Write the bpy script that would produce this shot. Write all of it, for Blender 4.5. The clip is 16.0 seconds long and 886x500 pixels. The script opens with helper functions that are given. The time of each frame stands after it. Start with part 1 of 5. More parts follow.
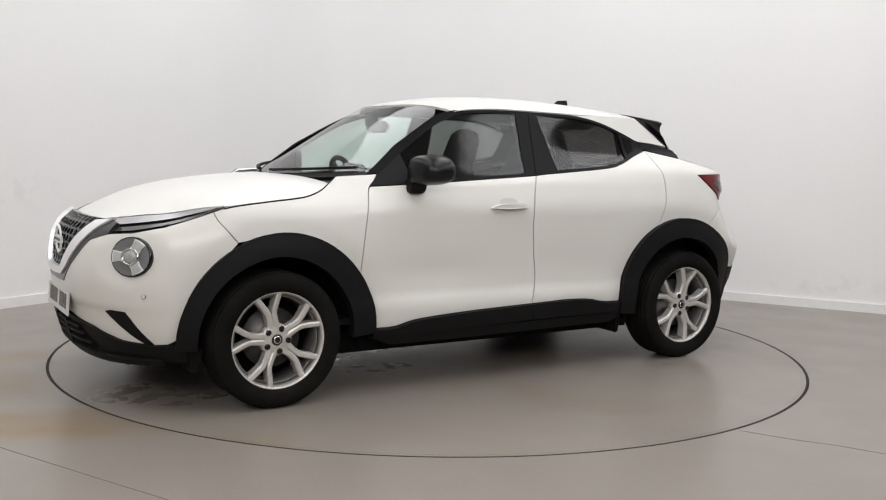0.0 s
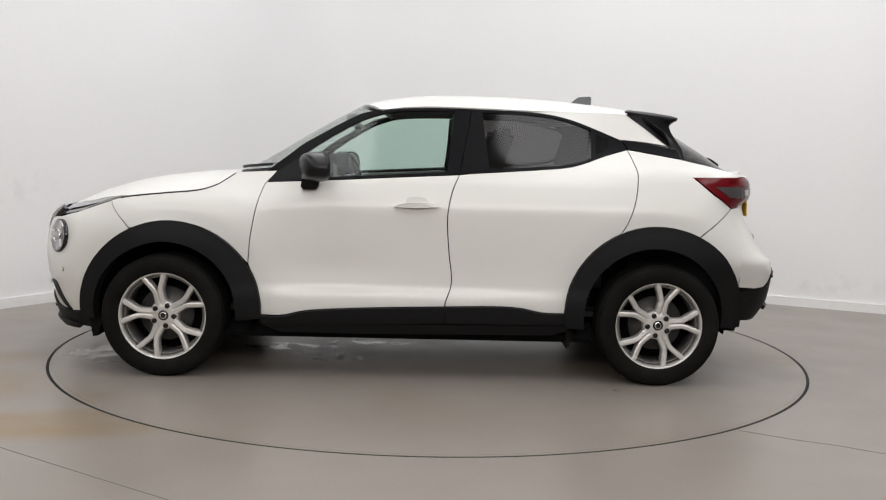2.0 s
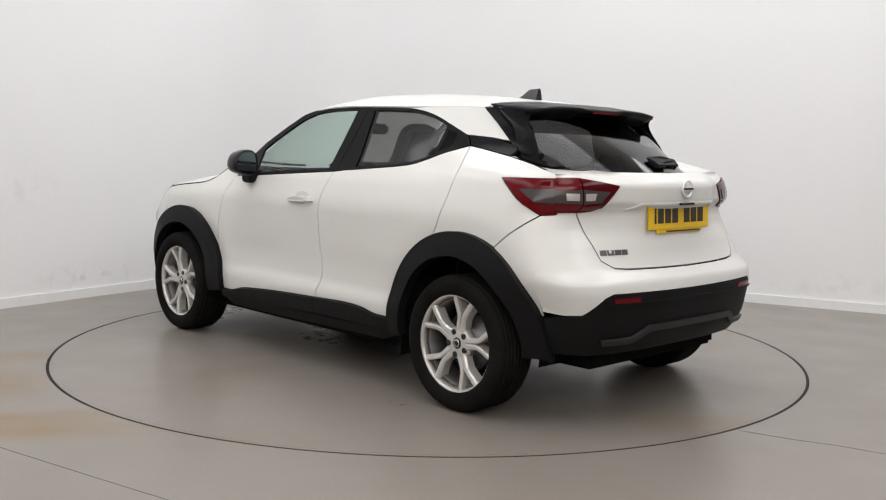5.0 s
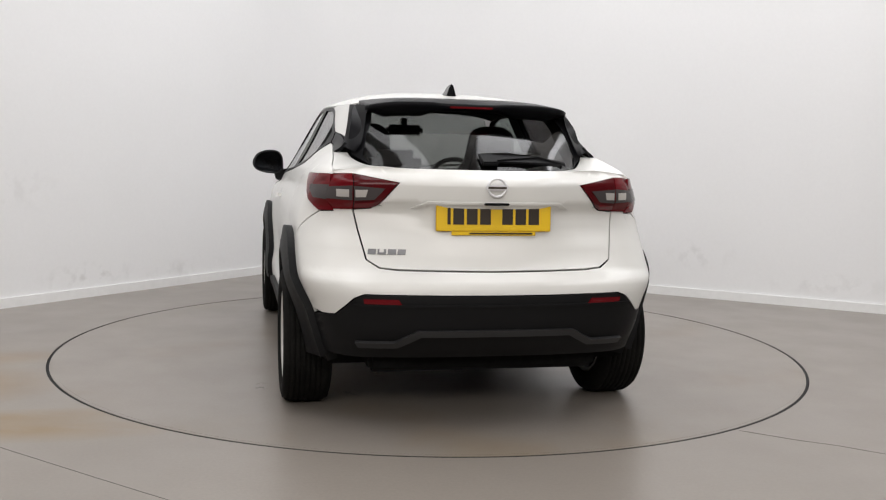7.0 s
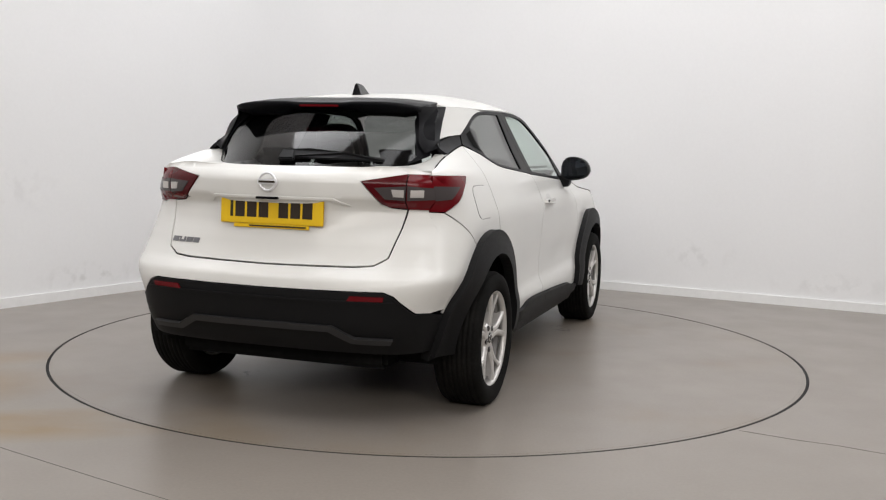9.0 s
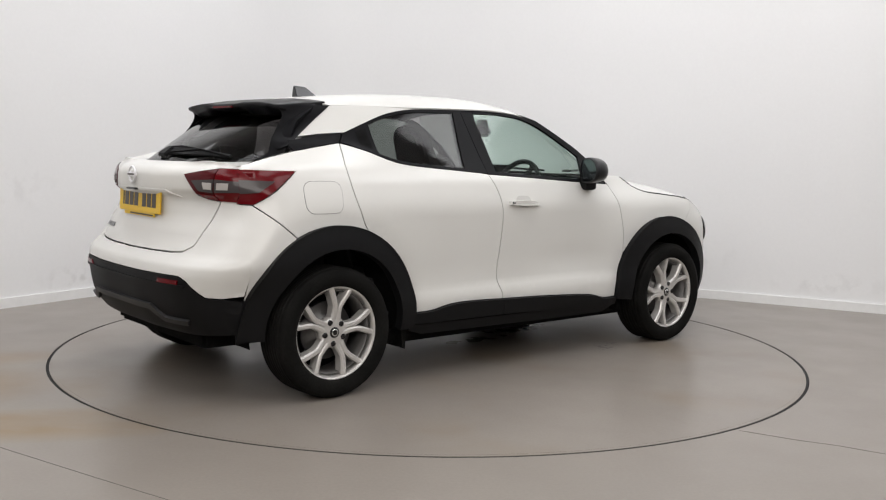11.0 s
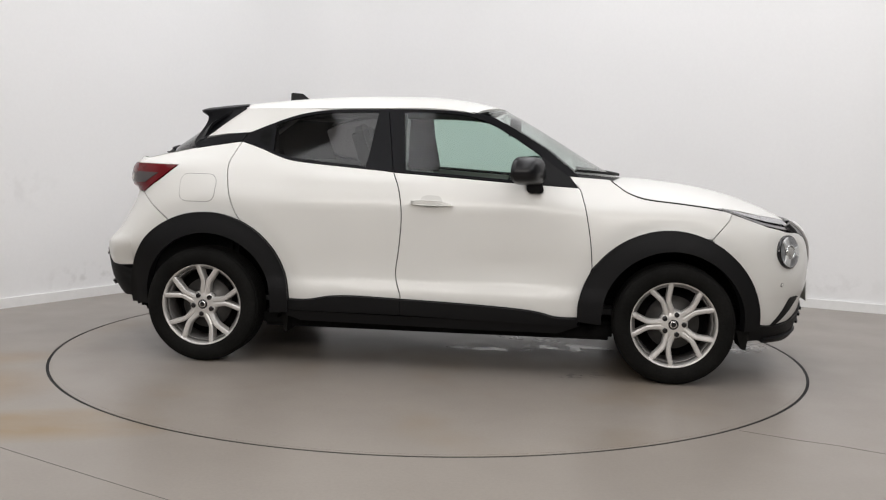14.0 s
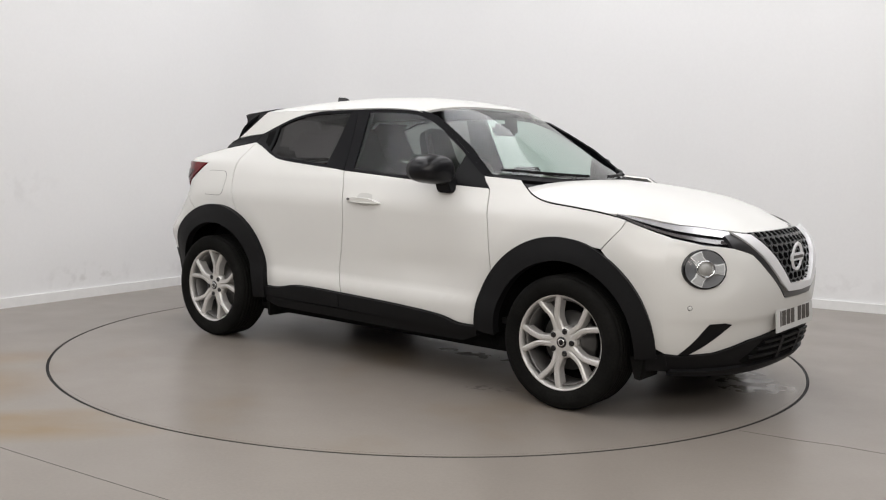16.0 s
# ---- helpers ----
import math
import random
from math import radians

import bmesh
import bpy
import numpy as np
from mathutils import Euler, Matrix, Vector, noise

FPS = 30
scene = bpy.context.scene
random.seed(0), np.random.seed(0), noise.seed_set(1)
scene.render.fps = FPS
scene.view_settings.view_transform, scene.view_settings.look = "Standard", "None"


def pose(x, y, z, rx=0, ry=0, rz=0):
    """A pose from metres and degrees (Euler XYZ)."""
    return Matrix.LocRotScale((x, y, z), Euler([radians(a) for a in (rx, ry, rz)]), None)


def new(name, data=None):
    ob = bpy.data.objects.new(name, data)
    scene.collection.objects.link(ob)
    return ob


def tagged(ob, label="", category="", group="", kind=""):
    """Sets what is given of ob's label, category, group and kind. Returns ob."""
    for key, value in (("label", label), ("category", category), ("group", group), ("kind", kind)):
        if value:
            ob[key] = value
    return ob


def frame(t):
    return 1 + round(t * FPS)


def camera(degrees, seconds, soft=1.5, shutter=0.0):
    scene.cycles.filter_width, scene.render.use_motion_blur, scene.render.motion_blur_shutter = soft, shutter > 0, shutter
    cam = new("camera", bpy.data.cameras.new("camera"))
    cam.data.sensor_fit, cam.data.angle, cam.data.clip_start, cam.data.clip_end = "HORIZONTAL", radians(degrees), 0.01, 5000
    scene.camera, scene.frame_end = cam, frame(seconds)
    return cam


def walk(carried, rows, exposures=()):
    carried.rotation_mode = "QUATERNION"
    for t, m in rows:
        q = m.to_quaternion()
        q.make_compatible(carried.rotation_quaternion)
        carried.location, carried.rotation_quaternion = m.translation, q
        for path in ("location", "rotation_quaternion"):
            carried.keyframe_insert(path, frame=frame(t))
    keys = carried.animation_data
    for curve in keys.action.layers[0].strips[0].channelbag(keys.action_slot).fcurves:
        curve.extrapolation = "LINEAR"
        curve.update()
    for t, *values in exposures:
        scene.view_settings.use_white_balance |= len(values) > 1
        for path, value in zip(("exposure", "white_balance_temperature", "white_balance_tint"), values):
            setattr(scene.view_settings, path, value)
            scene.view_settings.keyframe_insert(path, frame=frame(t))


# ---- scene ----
# The camera stands still on a tripod before the turntable, whose axis is the origin.
LENS = 49.26
EYE = (0.0, -6.047, 1.2336)
cam = camera(LENS, 16.0, soft=1.2)
CAM_POSE = pose(*EYE, 90 - 5.909, 0, -0.6535) @ pose(0, 0, 0, 0, 0, 1.3127)
walk(cam, [(0.0, CAM_POSE), (16.0, CAM_POSE)], [(0.0, 0.0), (16.0, 0.0)])

# ---- light ----
world = bpy.data.worlds.new("world")
scene.world = world
world.use_nodes = True
world.node_tree.nodes["Background"].inputs["Color"].default_value = (0.9, 0.95, 1.0, 1)
world.node_tree.nodes["Background"].inputs["Strength"].default_value = 0.3


def area_lamp(name, x, y, z, wide, deep, watts, colour, turn=0.0, rx=0.0):
    data = bpy.data.lights.new(name, "AREA")
    data.shape, data.size, data.size_y, data.energy, data.color = "RECTANGLE", wide, deep, watts, colour
    ob = new(name, data)
    ob.matrix_world = pose(x, y, z, rx, 0, turn)
    return ob


# long ceiling strips over the turntable, and a softbox high behind the camera
for x, y, watts in ((-3.6, -2.1, 74), (-1.25, -0.5, 90), (1.25, -0.9, 89), (3.6, -1.4, 110)):
    area_lamp("ceiling_strip_light", x, y, 4.2, 1.15, 7.2, watts, (0.975, 0.975, 1.0))
area_lamp("front_softbox_light", 0.0, -7.9, 3.45, 8.0, 1.5, 208, (1.0, 0.950, 0.91), 0, 72)
# ---- materials ----
def material(name, colour, rough=0.5, metal=0.0, coat=0.0, grain=0.0, scale=60.0, bump=0.0, stain=0.0, stain_scale=3.0, spec=0.5):
    """A surface with fine grain, broad stains and fine relief, in object space."""
    m = bpy.data.materials.new(name)
    m.use_nodes = True
    nt = m.node_tree
    b = nt.nodes["Principled BSDF"]
    b.inputs["Base Color"].default_value = (*colour, 1)
    b.inputs["Roughness"].default_value = rough
    b.inputs["Metallic"].default_value = metal
    b.inputs["Coat Weight"].default_value = coat
    b.inputs["Coat Roughness"].default_value = 0.10
    b.inputs["Specular IOR Level"].default_value = spec
    tc = nt.nodes.new("ShaderNodeTexCoord")
    if grain or stain:
        col = None
        for amount, sc, detail in ((grain, scale, 4), (stain, stain_scale, 5)):
            if not amount:
                continue
            nz = nt.nodes.new("ShaderNodeTexNoise")
            nz.inputs["Scale"].default_value, nz.inputs["Detail"].default_value = sc, detail
            nt.links.new(tc.outputs["Object"], nz.inputs["Vector"])
            ramp = nt.nodes.new("ShaderNodeMapRange")
            ramp.inputs["From Min"].default_value, ramp.inputs["From Max"].default_value = 0.25, 0.75
            ramp.inputs["To Min"].default_value, ramp.inputs["To Max"].default_value = 1 - amount, 1 + amount
            nt.links.new(nz.outputs["Fac"], ramp.inputs["Value"])
            mul = nt.nodes.new("ShaderNodeVectorMath")
            mul.operation = "SCALE"
            if col is None:
                mul.inputs[0].default_value = colour
            else:
                nt.links.new(col, mul.inputs[0])
            nt.links.new(ramp.outputs["Result"], mul.inputs["Scale"])
            col = mul.outputs["Vector"]
        nt.links.new(col, b.inputs["Base Color"])
    if bump:
        nz = nt.nodes.new("ShaderNodeTexNoise")
        nz.inputs["Scale"].default_value, nz.inputs["Detail"].default_value = scale * 2, 3
        nt.links.new(tc.outputs["Object"], nz.inputs["Vector"])
        bp = nt.nodes.new("ShaderNodeBump")
        bp.inputs["Strength"].default_value, bp.inputs["Distance"].default_value = bump, 0.002
        nt.links.new(nz.outputs["Fac"], bp.inputs["Height"])
        nt.links.new(bp.outputs["Normal"], b.inputs["Normal"])
    return m


def glass_material(name, tint, gloss=0.032):
    """A thin pane: it lets tinted light straight through and mirrors by its angle."""
    m = bpy.data.materials.new(name)
    m.use_nodes = True
    nt = m.node_tree
    out = nt.nodes["Material Output"]
    nt.nodes.remove(nt.nodes["Principled BSDF"])
    tr = nt.nodes.new("ShaderNodeBsdfTransparent")
    tr.inputs["Color"].default_value = (*tint, 1)
    gl = nt.nodes.new("ShaderNodeBsdfGlossy")
    gl.inputs["Roughness"].default_value = 0.07
    lw = nt.nodes.new("ShaderNodeLayerWeight")
    lw.inputs["Blend"].default_value = 0.5
    pw = nt.nodes.new("ShaderNodeMath")
    pw.operation, pw.inputs[1].default_value = "POWER", 4.5
    fr = nt.nodes.new("ShaderNodeMath")
    fr.operation, fr.inputs[1].default_value, fr.inputs[2].default_value = "MULTIPLY_ADD", 0.93, gloss
    nt.links.new(lw.outputs["Facing"], pw.inputs[0])
    nt.links.new(pw.outputs["Value"], fr.inputs[0])
    mix = nt.nodes.new("ShaderNodeMixShader")
    nt.links.new(fr.outputs["Value"], mix.inputs["Fac"])
    nt.links.new(tr.outputs["BSDF"], mix.inputs[1])
    nt.links.new(gl.outputs["BSDF"], mix.inputs[2])
    nt.links.new(mix.outputs["Shader"], out.inputs["Surface"])
    return m


PAINT = material("white_car_paint", (0.69, 0.685, 0.655), 0.5, coat=0.75, stain=0.015, spec=0.25)
PAINT.node_tree.nodes["Principled BSDF"].inputs["Coat Roughness"].default_value = 0.2
SHELL = material("satin_black_mirror_shell", (0.006, 0.006, 0.007), 0.3, spec=0.3)
CLAD = material("black_grained_plastic", (0.007, 0.007, 0.0075), 0.55, spec=0.15, grain=0.2, scale=300, bump=0.15)
GLOSS = material("gloss_black_plastic", (0.006, 0.006, 0.007), 0.16, coat=0.2)
SATINBLACK = material("satin_black_trim", (0.006, 0.006, 0.007), 0.34, spec=0.07)
RUBBER = material("black_tyre_rubber", (0.008, 0.0078, 0.0072), 0.85, spec=0.09, grain=0.25, scale=80, bump=0.1, stain=0.45, stain_scale=6)
ALLOY = material("silver_alloy", (0.62, 0.605, 0.58), 0.36, metal=0.45, grain=0.04, stain=0.06)
CHROME = material("chrome", (0.78, 0.78, 0.78), 0.12, metal=1.0)
SATIN = material("satin_chrome", (0.80, 0.80, 0.81), 0.3, metal=0.35)
DARK = material("dark_interior_cloth", (0.018, 0.018, 0.019), 0.85, grain=0.25, scale=200)
HEADLINER = material("grey_headliner_cloth", (0.06, 0.06, 0.06), 0.9, grain=0.1, scale=200)
UNDER = material("black_underbody", (0.008, 0.008, 0.008), 0.9, spec=0.05, grain=0.3, scale=30)
RED = material("red_lamp_plastic", (0.115, 0.004, 0.007), 0.15, spec=0.25)
REDDARK = material("dark_red_lamp_plastic", (0.07, 0.004, 0.006), 0.15, spec=0.25)
LAMPSMOKE = material("pale_smoked_lamp_plastic", (0.06, 0.052, 0.052), 0.15, spec=0.25)
SMOKE = material("smoked_lamp_plastic", (0.05, 0.045, 0.045), 0.15, coat=0.3)
CLEARLAMP = material("clear_lamp_reflector", (0.80, 0.80, 0.80), 0.2, metal=0.3)
YELLOW = material("yellow_reflective_plate", (0.78, 0.50, 0.012), 0.4, grain=0.03, scale=200)
WHITEPLATE = material("white_reflective_plate", (0.62, 0.62, 0.60), 0.4, grain=0.03, scale=200)
INK = material("dark_plate_ink", (0.03, 0.02, 0.012), 0.4)
# rim alloy darkened in colour for the shade inside the barrel
BARREL = material("shaded_alloy", (0.17, 0.165, 0.16), 0.5, metal=0.5, stain=0.2, stain_scale=12)
BADGE = material("grey_badge_metal", (0.20, 0.20, 0.21), 0.3, metal=0.8)
DISC = material("brake_steel", (0.16, 0.155, 0.15), 0.45, metal=0.8, stain=0.2, stain_scale=20)
# mirror silver dimmed in colour, to stand for a dark reflection
MIRROR = material("dimmed_mirror_silver", (0.15, 0.16, 0.17), 0.03, metal=1.0)
GLASS_SCREEN = glass_material("windscreen_glass", (0.80, 0.87, 0.84))
GLASS_FRONT = glass_material("green_tinted_glass", (0.70, 0.82, 0.77))
GLASS_PRIVACY = glass_material("dark_privacy_glass", (0.24, 0.235, 0.235))
LENS_CLEAR = glass_material("clear_lamp_lens", (0.92, 0.93, 0.93))
WALLPAINT = material("white_wall_paint", (0.80, 0.80, 0.80), 0.6, grain=0.01, scale=40, bump=0.04, stain=0.012, stain_scale=1.2)
BACKWALL = material("dark_grey_wall_paint", (0.10, 0.10, 0.105), 0.7, grain=0.03, scale=20, stain=0.1)
SKIRTING = material("white_skirting_paint", (0.80, 0.80, 0.79), 0.45, grain=0.03, scale=20)


def floor_material(name, colour, wet):
    """Painted screed: broad tone changes, brown tyre stains, worn sheen; wet: damp patches under the nose of the car."""
    m = material(name, colour, 0.35, grain=0.06, scale=70)
    nt = m.node_tree
    b = nt.nodes["Principled BSDF"]
    tc = nt.nodes.new("ShaderNodeTexCoord")

    def noise_of(sc, detail, lo, hi, stretch=(1, 1, 1), turn=0.0):
        mp = nt.nodes.new("ShaderNodeMapping")
        mp.inputs["Scale"].default_value = stretch
        mp.inputs["Rotation"].default_value = (0, 0, turn)
        nt.links.new(tc.outputs["Object"], mp.inputs["Vector"])
        nz = nt.nodes.new("ShaderNodeTexNoise")
        nz.inputs["Scale"].default_value, nz.inputs["Detail"].default_value = sc, detail
        nt.links.new(mp.outputs["Vector"], nz.inputs["Vector"])
        r = nt.nodes.new("ShaderNodeMapRange")
        r.inputs["From Min"].default_value, r.inputs["From Max"].default_value = lo, hi
        r.interpolation_type = "SMOOTHSTEP"
        nt.links.new(nz.outputs["Fac"], r.inputs["Value"])
        return r.outputs["Result"]

    def mixed(fac, base, colour2):
        mx = nt.nodes.new("ShaderNodeMixRGB")
        nt.links.new(fac, mx.inputs["Fac"])
        nt.links.new(base, mx.inputs["Color1"])
        mx.inputs["Color2"].default_value = (*colour2, 1)
        return mx.outputs["Color"]

    def times(a, k):
        mt = nt.nodes.new("ShaderNodeMath")
        mt.operation = "MULTIPLY"
        nt.links.new(a, mt.inputs[0])
        if isinstance(k, float):
            mt.inputs[1].default_value = k
        else:
            nt.links.new(k, mt.inputs[1])
        return mt.outputs["Value"]

    def spot(x, y, rx, ry, turn=0.0, edge=0.6):
        """1 in an ellipse on the floor, fading to 0 at its rim."""
        mp = nt.nodes.new("ShaderNodeMapping")
        mp.vector_type = "TEXTURE"
        mp.inputs["Location"].default_value = (x, y, 0)
        mp.inputs["Rotation"].default_value = (0, 0, radians(turn))
        mp.inputs["Scale"].default_value = (rx, ry, 50)
        nt.links.new(tc.outputs["Object"], mp.inputs["Vector"])
        ln = nt.nodes.new("ShaderNodeVectorMath")
        ln.operation = "LENGTH"
        nt.links.new(mp.outputs["Vector"], ln.inputs[0])
        r = nt.nodes.new("ShaderNodeMapRange")
        r.inputs["From Min"].default_value, r.inputs["From Max"].default_value = 1.0, edge
        nt.links.new(ln.outputs["Value"], r.inputs["Value"])
        return r.outputs["Result"]

    base = b.inputs["Base Color"].links[0].from_socket
    base = mixed(times(noise_of(0.9, 5, 0.3, 0.75), 0.4), base, tuple(c * 0.82 for c in colour))
    rough = nt.nodes.new("ShaderNodeMapRange")
    nt.links.new(noise_of(2.5, 4, 0.25, 0.75), rough.inputs["Value"])
    rough.inputs["To Min"].default_value, rough.inputs["To Max"].default_value = 0.285, 0.36
    rsock = rough.outputs["Result"]
    if wet:
        # tan patches at random, all over the table
        base = mixed(times(noise_of(1.1, 4, 0.48, 0.72), 0.6), base, (0.20, 0.152, 0.098))
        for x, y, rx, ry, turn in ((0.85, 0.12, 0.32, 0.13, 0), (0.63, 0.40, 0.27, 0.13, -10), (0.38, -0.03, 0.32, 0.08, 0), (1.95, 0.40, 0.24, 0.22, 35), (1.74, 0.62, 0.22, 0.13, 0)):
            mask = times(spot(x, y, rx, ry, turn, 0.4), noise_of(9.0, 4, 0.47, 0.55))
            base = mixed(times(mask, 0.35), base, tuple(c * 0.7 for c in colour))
            mx = nt.nodes.new("ShaderNodeMixRGB")
            nt.links.new(mask, mx.inputs["Fac"])
            nt.links.new(rsock, mx.inputs["Color1"])
            mx.inputs["Color2"].default_value = (0.06, 0.06, 0.06, 1)
            rsock = mx.outputs["Color"]
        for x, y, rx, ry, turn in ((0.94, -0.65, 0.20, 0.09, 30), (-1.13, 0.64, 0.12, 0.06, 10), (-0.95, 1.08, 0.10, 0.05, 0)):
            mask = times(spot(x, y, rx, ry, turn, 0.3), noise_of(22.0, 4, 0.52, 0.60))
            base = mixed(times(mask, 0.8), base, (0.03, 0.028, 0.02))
    else:
        for x, y, rx, ry, turn in ((-1.75, -2.0, 0.75, 0.20, 8), (-2.0, -1.85, 0.85, 0.16, 14), (-2.65, -0.70, 0.75, 0.24, 18), (-2.4, -1.3, 0.6, 0.5, 20)):
            mask = times(spot(x, y, rx, ry, turn, 0.0), noise_of(3.0, 5, 0.1, 0.5, (1, 2.5, 1), radians(-10)))
            base = mixed(times(mask, 0.95), base, (0.21, 0.135, 0.05))
    nt.links.new(base, b.inputs["Base Color"])
    nt.links.new(rsock, b.inputs["Roughness"])
    return m


FLOOR = floor_material("grey_painted_floor", (0.236, 0.210, 0.183), False)
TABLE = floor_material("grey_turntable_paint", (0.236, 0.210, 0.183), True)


def scuffed(m, spots):
    """Faint dark scuffs, at places on the walls."""
    nt = m.node_tree
    b = nt.nodes["Principled BSDF"]
    tc = nt.nodes.new("ShaderNodeTexCoord")
    nz = nt.nodes.new("ShaderNodeTexNoise")
    nz.inputs["Scale"].default_value, nz.inputs["Detail"].default_value = 9.0, 6
    nt.links.new(tc.outputs["Object"], nz.inputs["Vector"])
    rg = nt.nodes.new("ShaderNodeMapRange")
    rg.inputs["From Min"].default_value, rg.inputs["From Max"].default_value = 0.50, 0.68
    nt.links.new(nz.outputs["Fac"], rg.inputs["Value"])
    col = b.inputs["Base Color"].links[0].from_socket
    for x, y, z, wide, tall, k in spots:
        mp = nt.nodes.new("ShaderNodeMapping")
        mp.vector_type = "TEXTURE"
        mp.inputs["Location"].default_value, mp.inputs["Scale"].default_value = (x, y, z), (wide, wide, tall)
        nt.links.new(tc.outputs["Object"], mp.inputs["Vector"])
        ln = nt.nodes.new("ShaderNodeVectorMath")
        ln.operation = "LENGTH"
        nt.links.new(mp.outputs["Vector"], ln.inputs[0])
        fade = nt.nodes.new("ShaderNodeMapRange")
        fade.inputs["From Min"].default_value, fade.inputs["From Max"].default_value, fade.inputs["To Max"].default_value = 1.0, 0.2, k
        nt.links.new(ln.outputs["Value"], fade.inputs["Value"])
        mul = nt.nodes.new("ShaderNodeMath")
        mul.operation = "MULTIPLY"
        nt.links.new(fade.outputs["Result"], mul.inputs[0])
        nt.links.new(rg.outputs["Result"], mul.inputs[1])
        mx = nt.nodes.new("ShaderNodeMixRGB")
        nt.links.new(mul.outputs["Value"], mx.inputs["Fac"])
        nt.links.new(col, mx.inputs["Color1"])
        mx.inputs["Color2"].default_value = (0.34, 0.33, 0.31, 1)
        col = mx.outputs["Color"]
    nt.links.new(col, b.inputs["Base Color"])


scuffed(WALLPAINT, [(-2.75, 1.65, 0.17, 0.5, 0.13, 0.35), (-2.2, 2.5, 0.15, 0.6, 0.10, 0.2), (2.4, 2.4, 0.38, 0.35, 0.16, 0.25), (3.3, 1.95, 0.2, 0.6, 0.12, 0.2), (-3.1, 1.1, 0.9, 0.5, 0.3, 0.10)])
# ---- tools for meshes ----
class Shape:
    """Vertices, faces and normals of one mesh."""

    def __init__(self):
        self.v, self.f, self.n = [], [], []

    def put(self, verts, faces, normals):
        k = len(self.v)
        self.v += [tuple(p) for p in verts]
        self.n += [tuple(p) for p in normals]
        self.f += [[i + k for i in f] for f in faces]
        return self

    def mesh(self, name):
        me = bpy.data.meshes.new(name)
        me.from_pydata(self.v, [], self.f)
        me.polygons.foreach_set("use_smooth", [True] * len(me.polygons))
        me.update()
        me.normals_split_custom_set_from_vertices(self.n)
        return me


def part(name, shape, mat, parent=None, label=""):
    """ONE mesh object from a Shape or a bmesh, under a thing or under a part."""
    if isinstance(shape, Shape):
        me = shape.mesh(name)
    else:
        me = bpy.data.meshes.new(name)
        shape.to_mesh(me)
        shape.free()
    me.materials.append(mat)
    ob = new(name, me)
    ob.parent = parent
    return tagged(ob, label)


def pch(xs, ys, x):
    """Smooth interpolation without overshoot through (xs, ys), at the array x."""
    xs, ys, x = np.asarray(xs, float), np.asarray(ys, float), np.asarray(x, float)
    h, d = np.diff(xs), np.diff(ys) / np.diff(xs)
    m = np.empty(len(xs))
    m[0], m[-1] = d[0], d[-1]
    for i in range(1, len(xs) - 1):
        m[i] = 0 if d[i - 1] * d[i] <= 0 else 2 * d[i - 1] * d[i] / (d[i - 1] + d[i])
    x = np.clip(x, xs[0], xs[-1])
    i = np.clip(np.searchsorted(xs, x) - 1, 0, len(xs) - 2)
    t = (x - xs[i]) / h[i]
    return (2 * t**3 - 3 * t**2 + 1) * ys[i] + (t**3 - 2 * t**2 + t) * h[i] * m[i] + (3 * t**2 - 2 * t**3) * ys[i + 1] + (t**3 - t**2) * h[i] * m[i + 1]


def spline(pts, n=5):
    """A smooth open line through the points."""
    p = [np.array(q, float) for q in pts]
    p = [2 * p[0] - p[1], *p, 2 * p[-1] - p[-2]]
    out = []
    for a, b, c, d in zip(p, p[1:], p[2:], p[3:]):
        for k in range(n):
            t = k / n
            out.append(tuple(0.5 * (2 * b + (c - a) * t + (2 * a - 5 * b + 4 * c - d) * t * t + (3 * b - a - 3 * c + d) * t**3)))
    return [*out, tuple(p[-2])]


def arc(cx, cz, r, a0, a1, n=24):
    return [(cx + r * math.cos(radians(a0 + (a1 - a0) * k / n)), cz + r * math.sin(radians(a0 + (a1 - a0) * k / n))) for k in range(n + 1)]


def inset(poly, d):
    """The closed polygon drawn in by d."""
    pts = [np.array(p, float) for i, p in enumerate(poly) if np.hypot(*(np.array(p) - poly[i - 1])) > 1e-4]
    n = len(pts)
    turn = sum(pts[i - 1][0] * pts[i][1] - pts[i][0] * pts[i - 1][1] for i in range(n))
    s = 1 if turn > 0 else -1
    out = []
    for i in range(n):
        a, b = pts[i] - pts[i - 1], pts[(i + 1) % n] - pts[i]
        a, b = a / np.hypot(*a), b / np.hypot(*b)
        na, nb = s * np.array([-a[1], a[0]]), s * np.array([-b[1], b[0]])
        m = na + nb
        k = max(0.5, 1 + na @ nb)
        out.append(tuple(pts[i] + m * d / k))
    return out


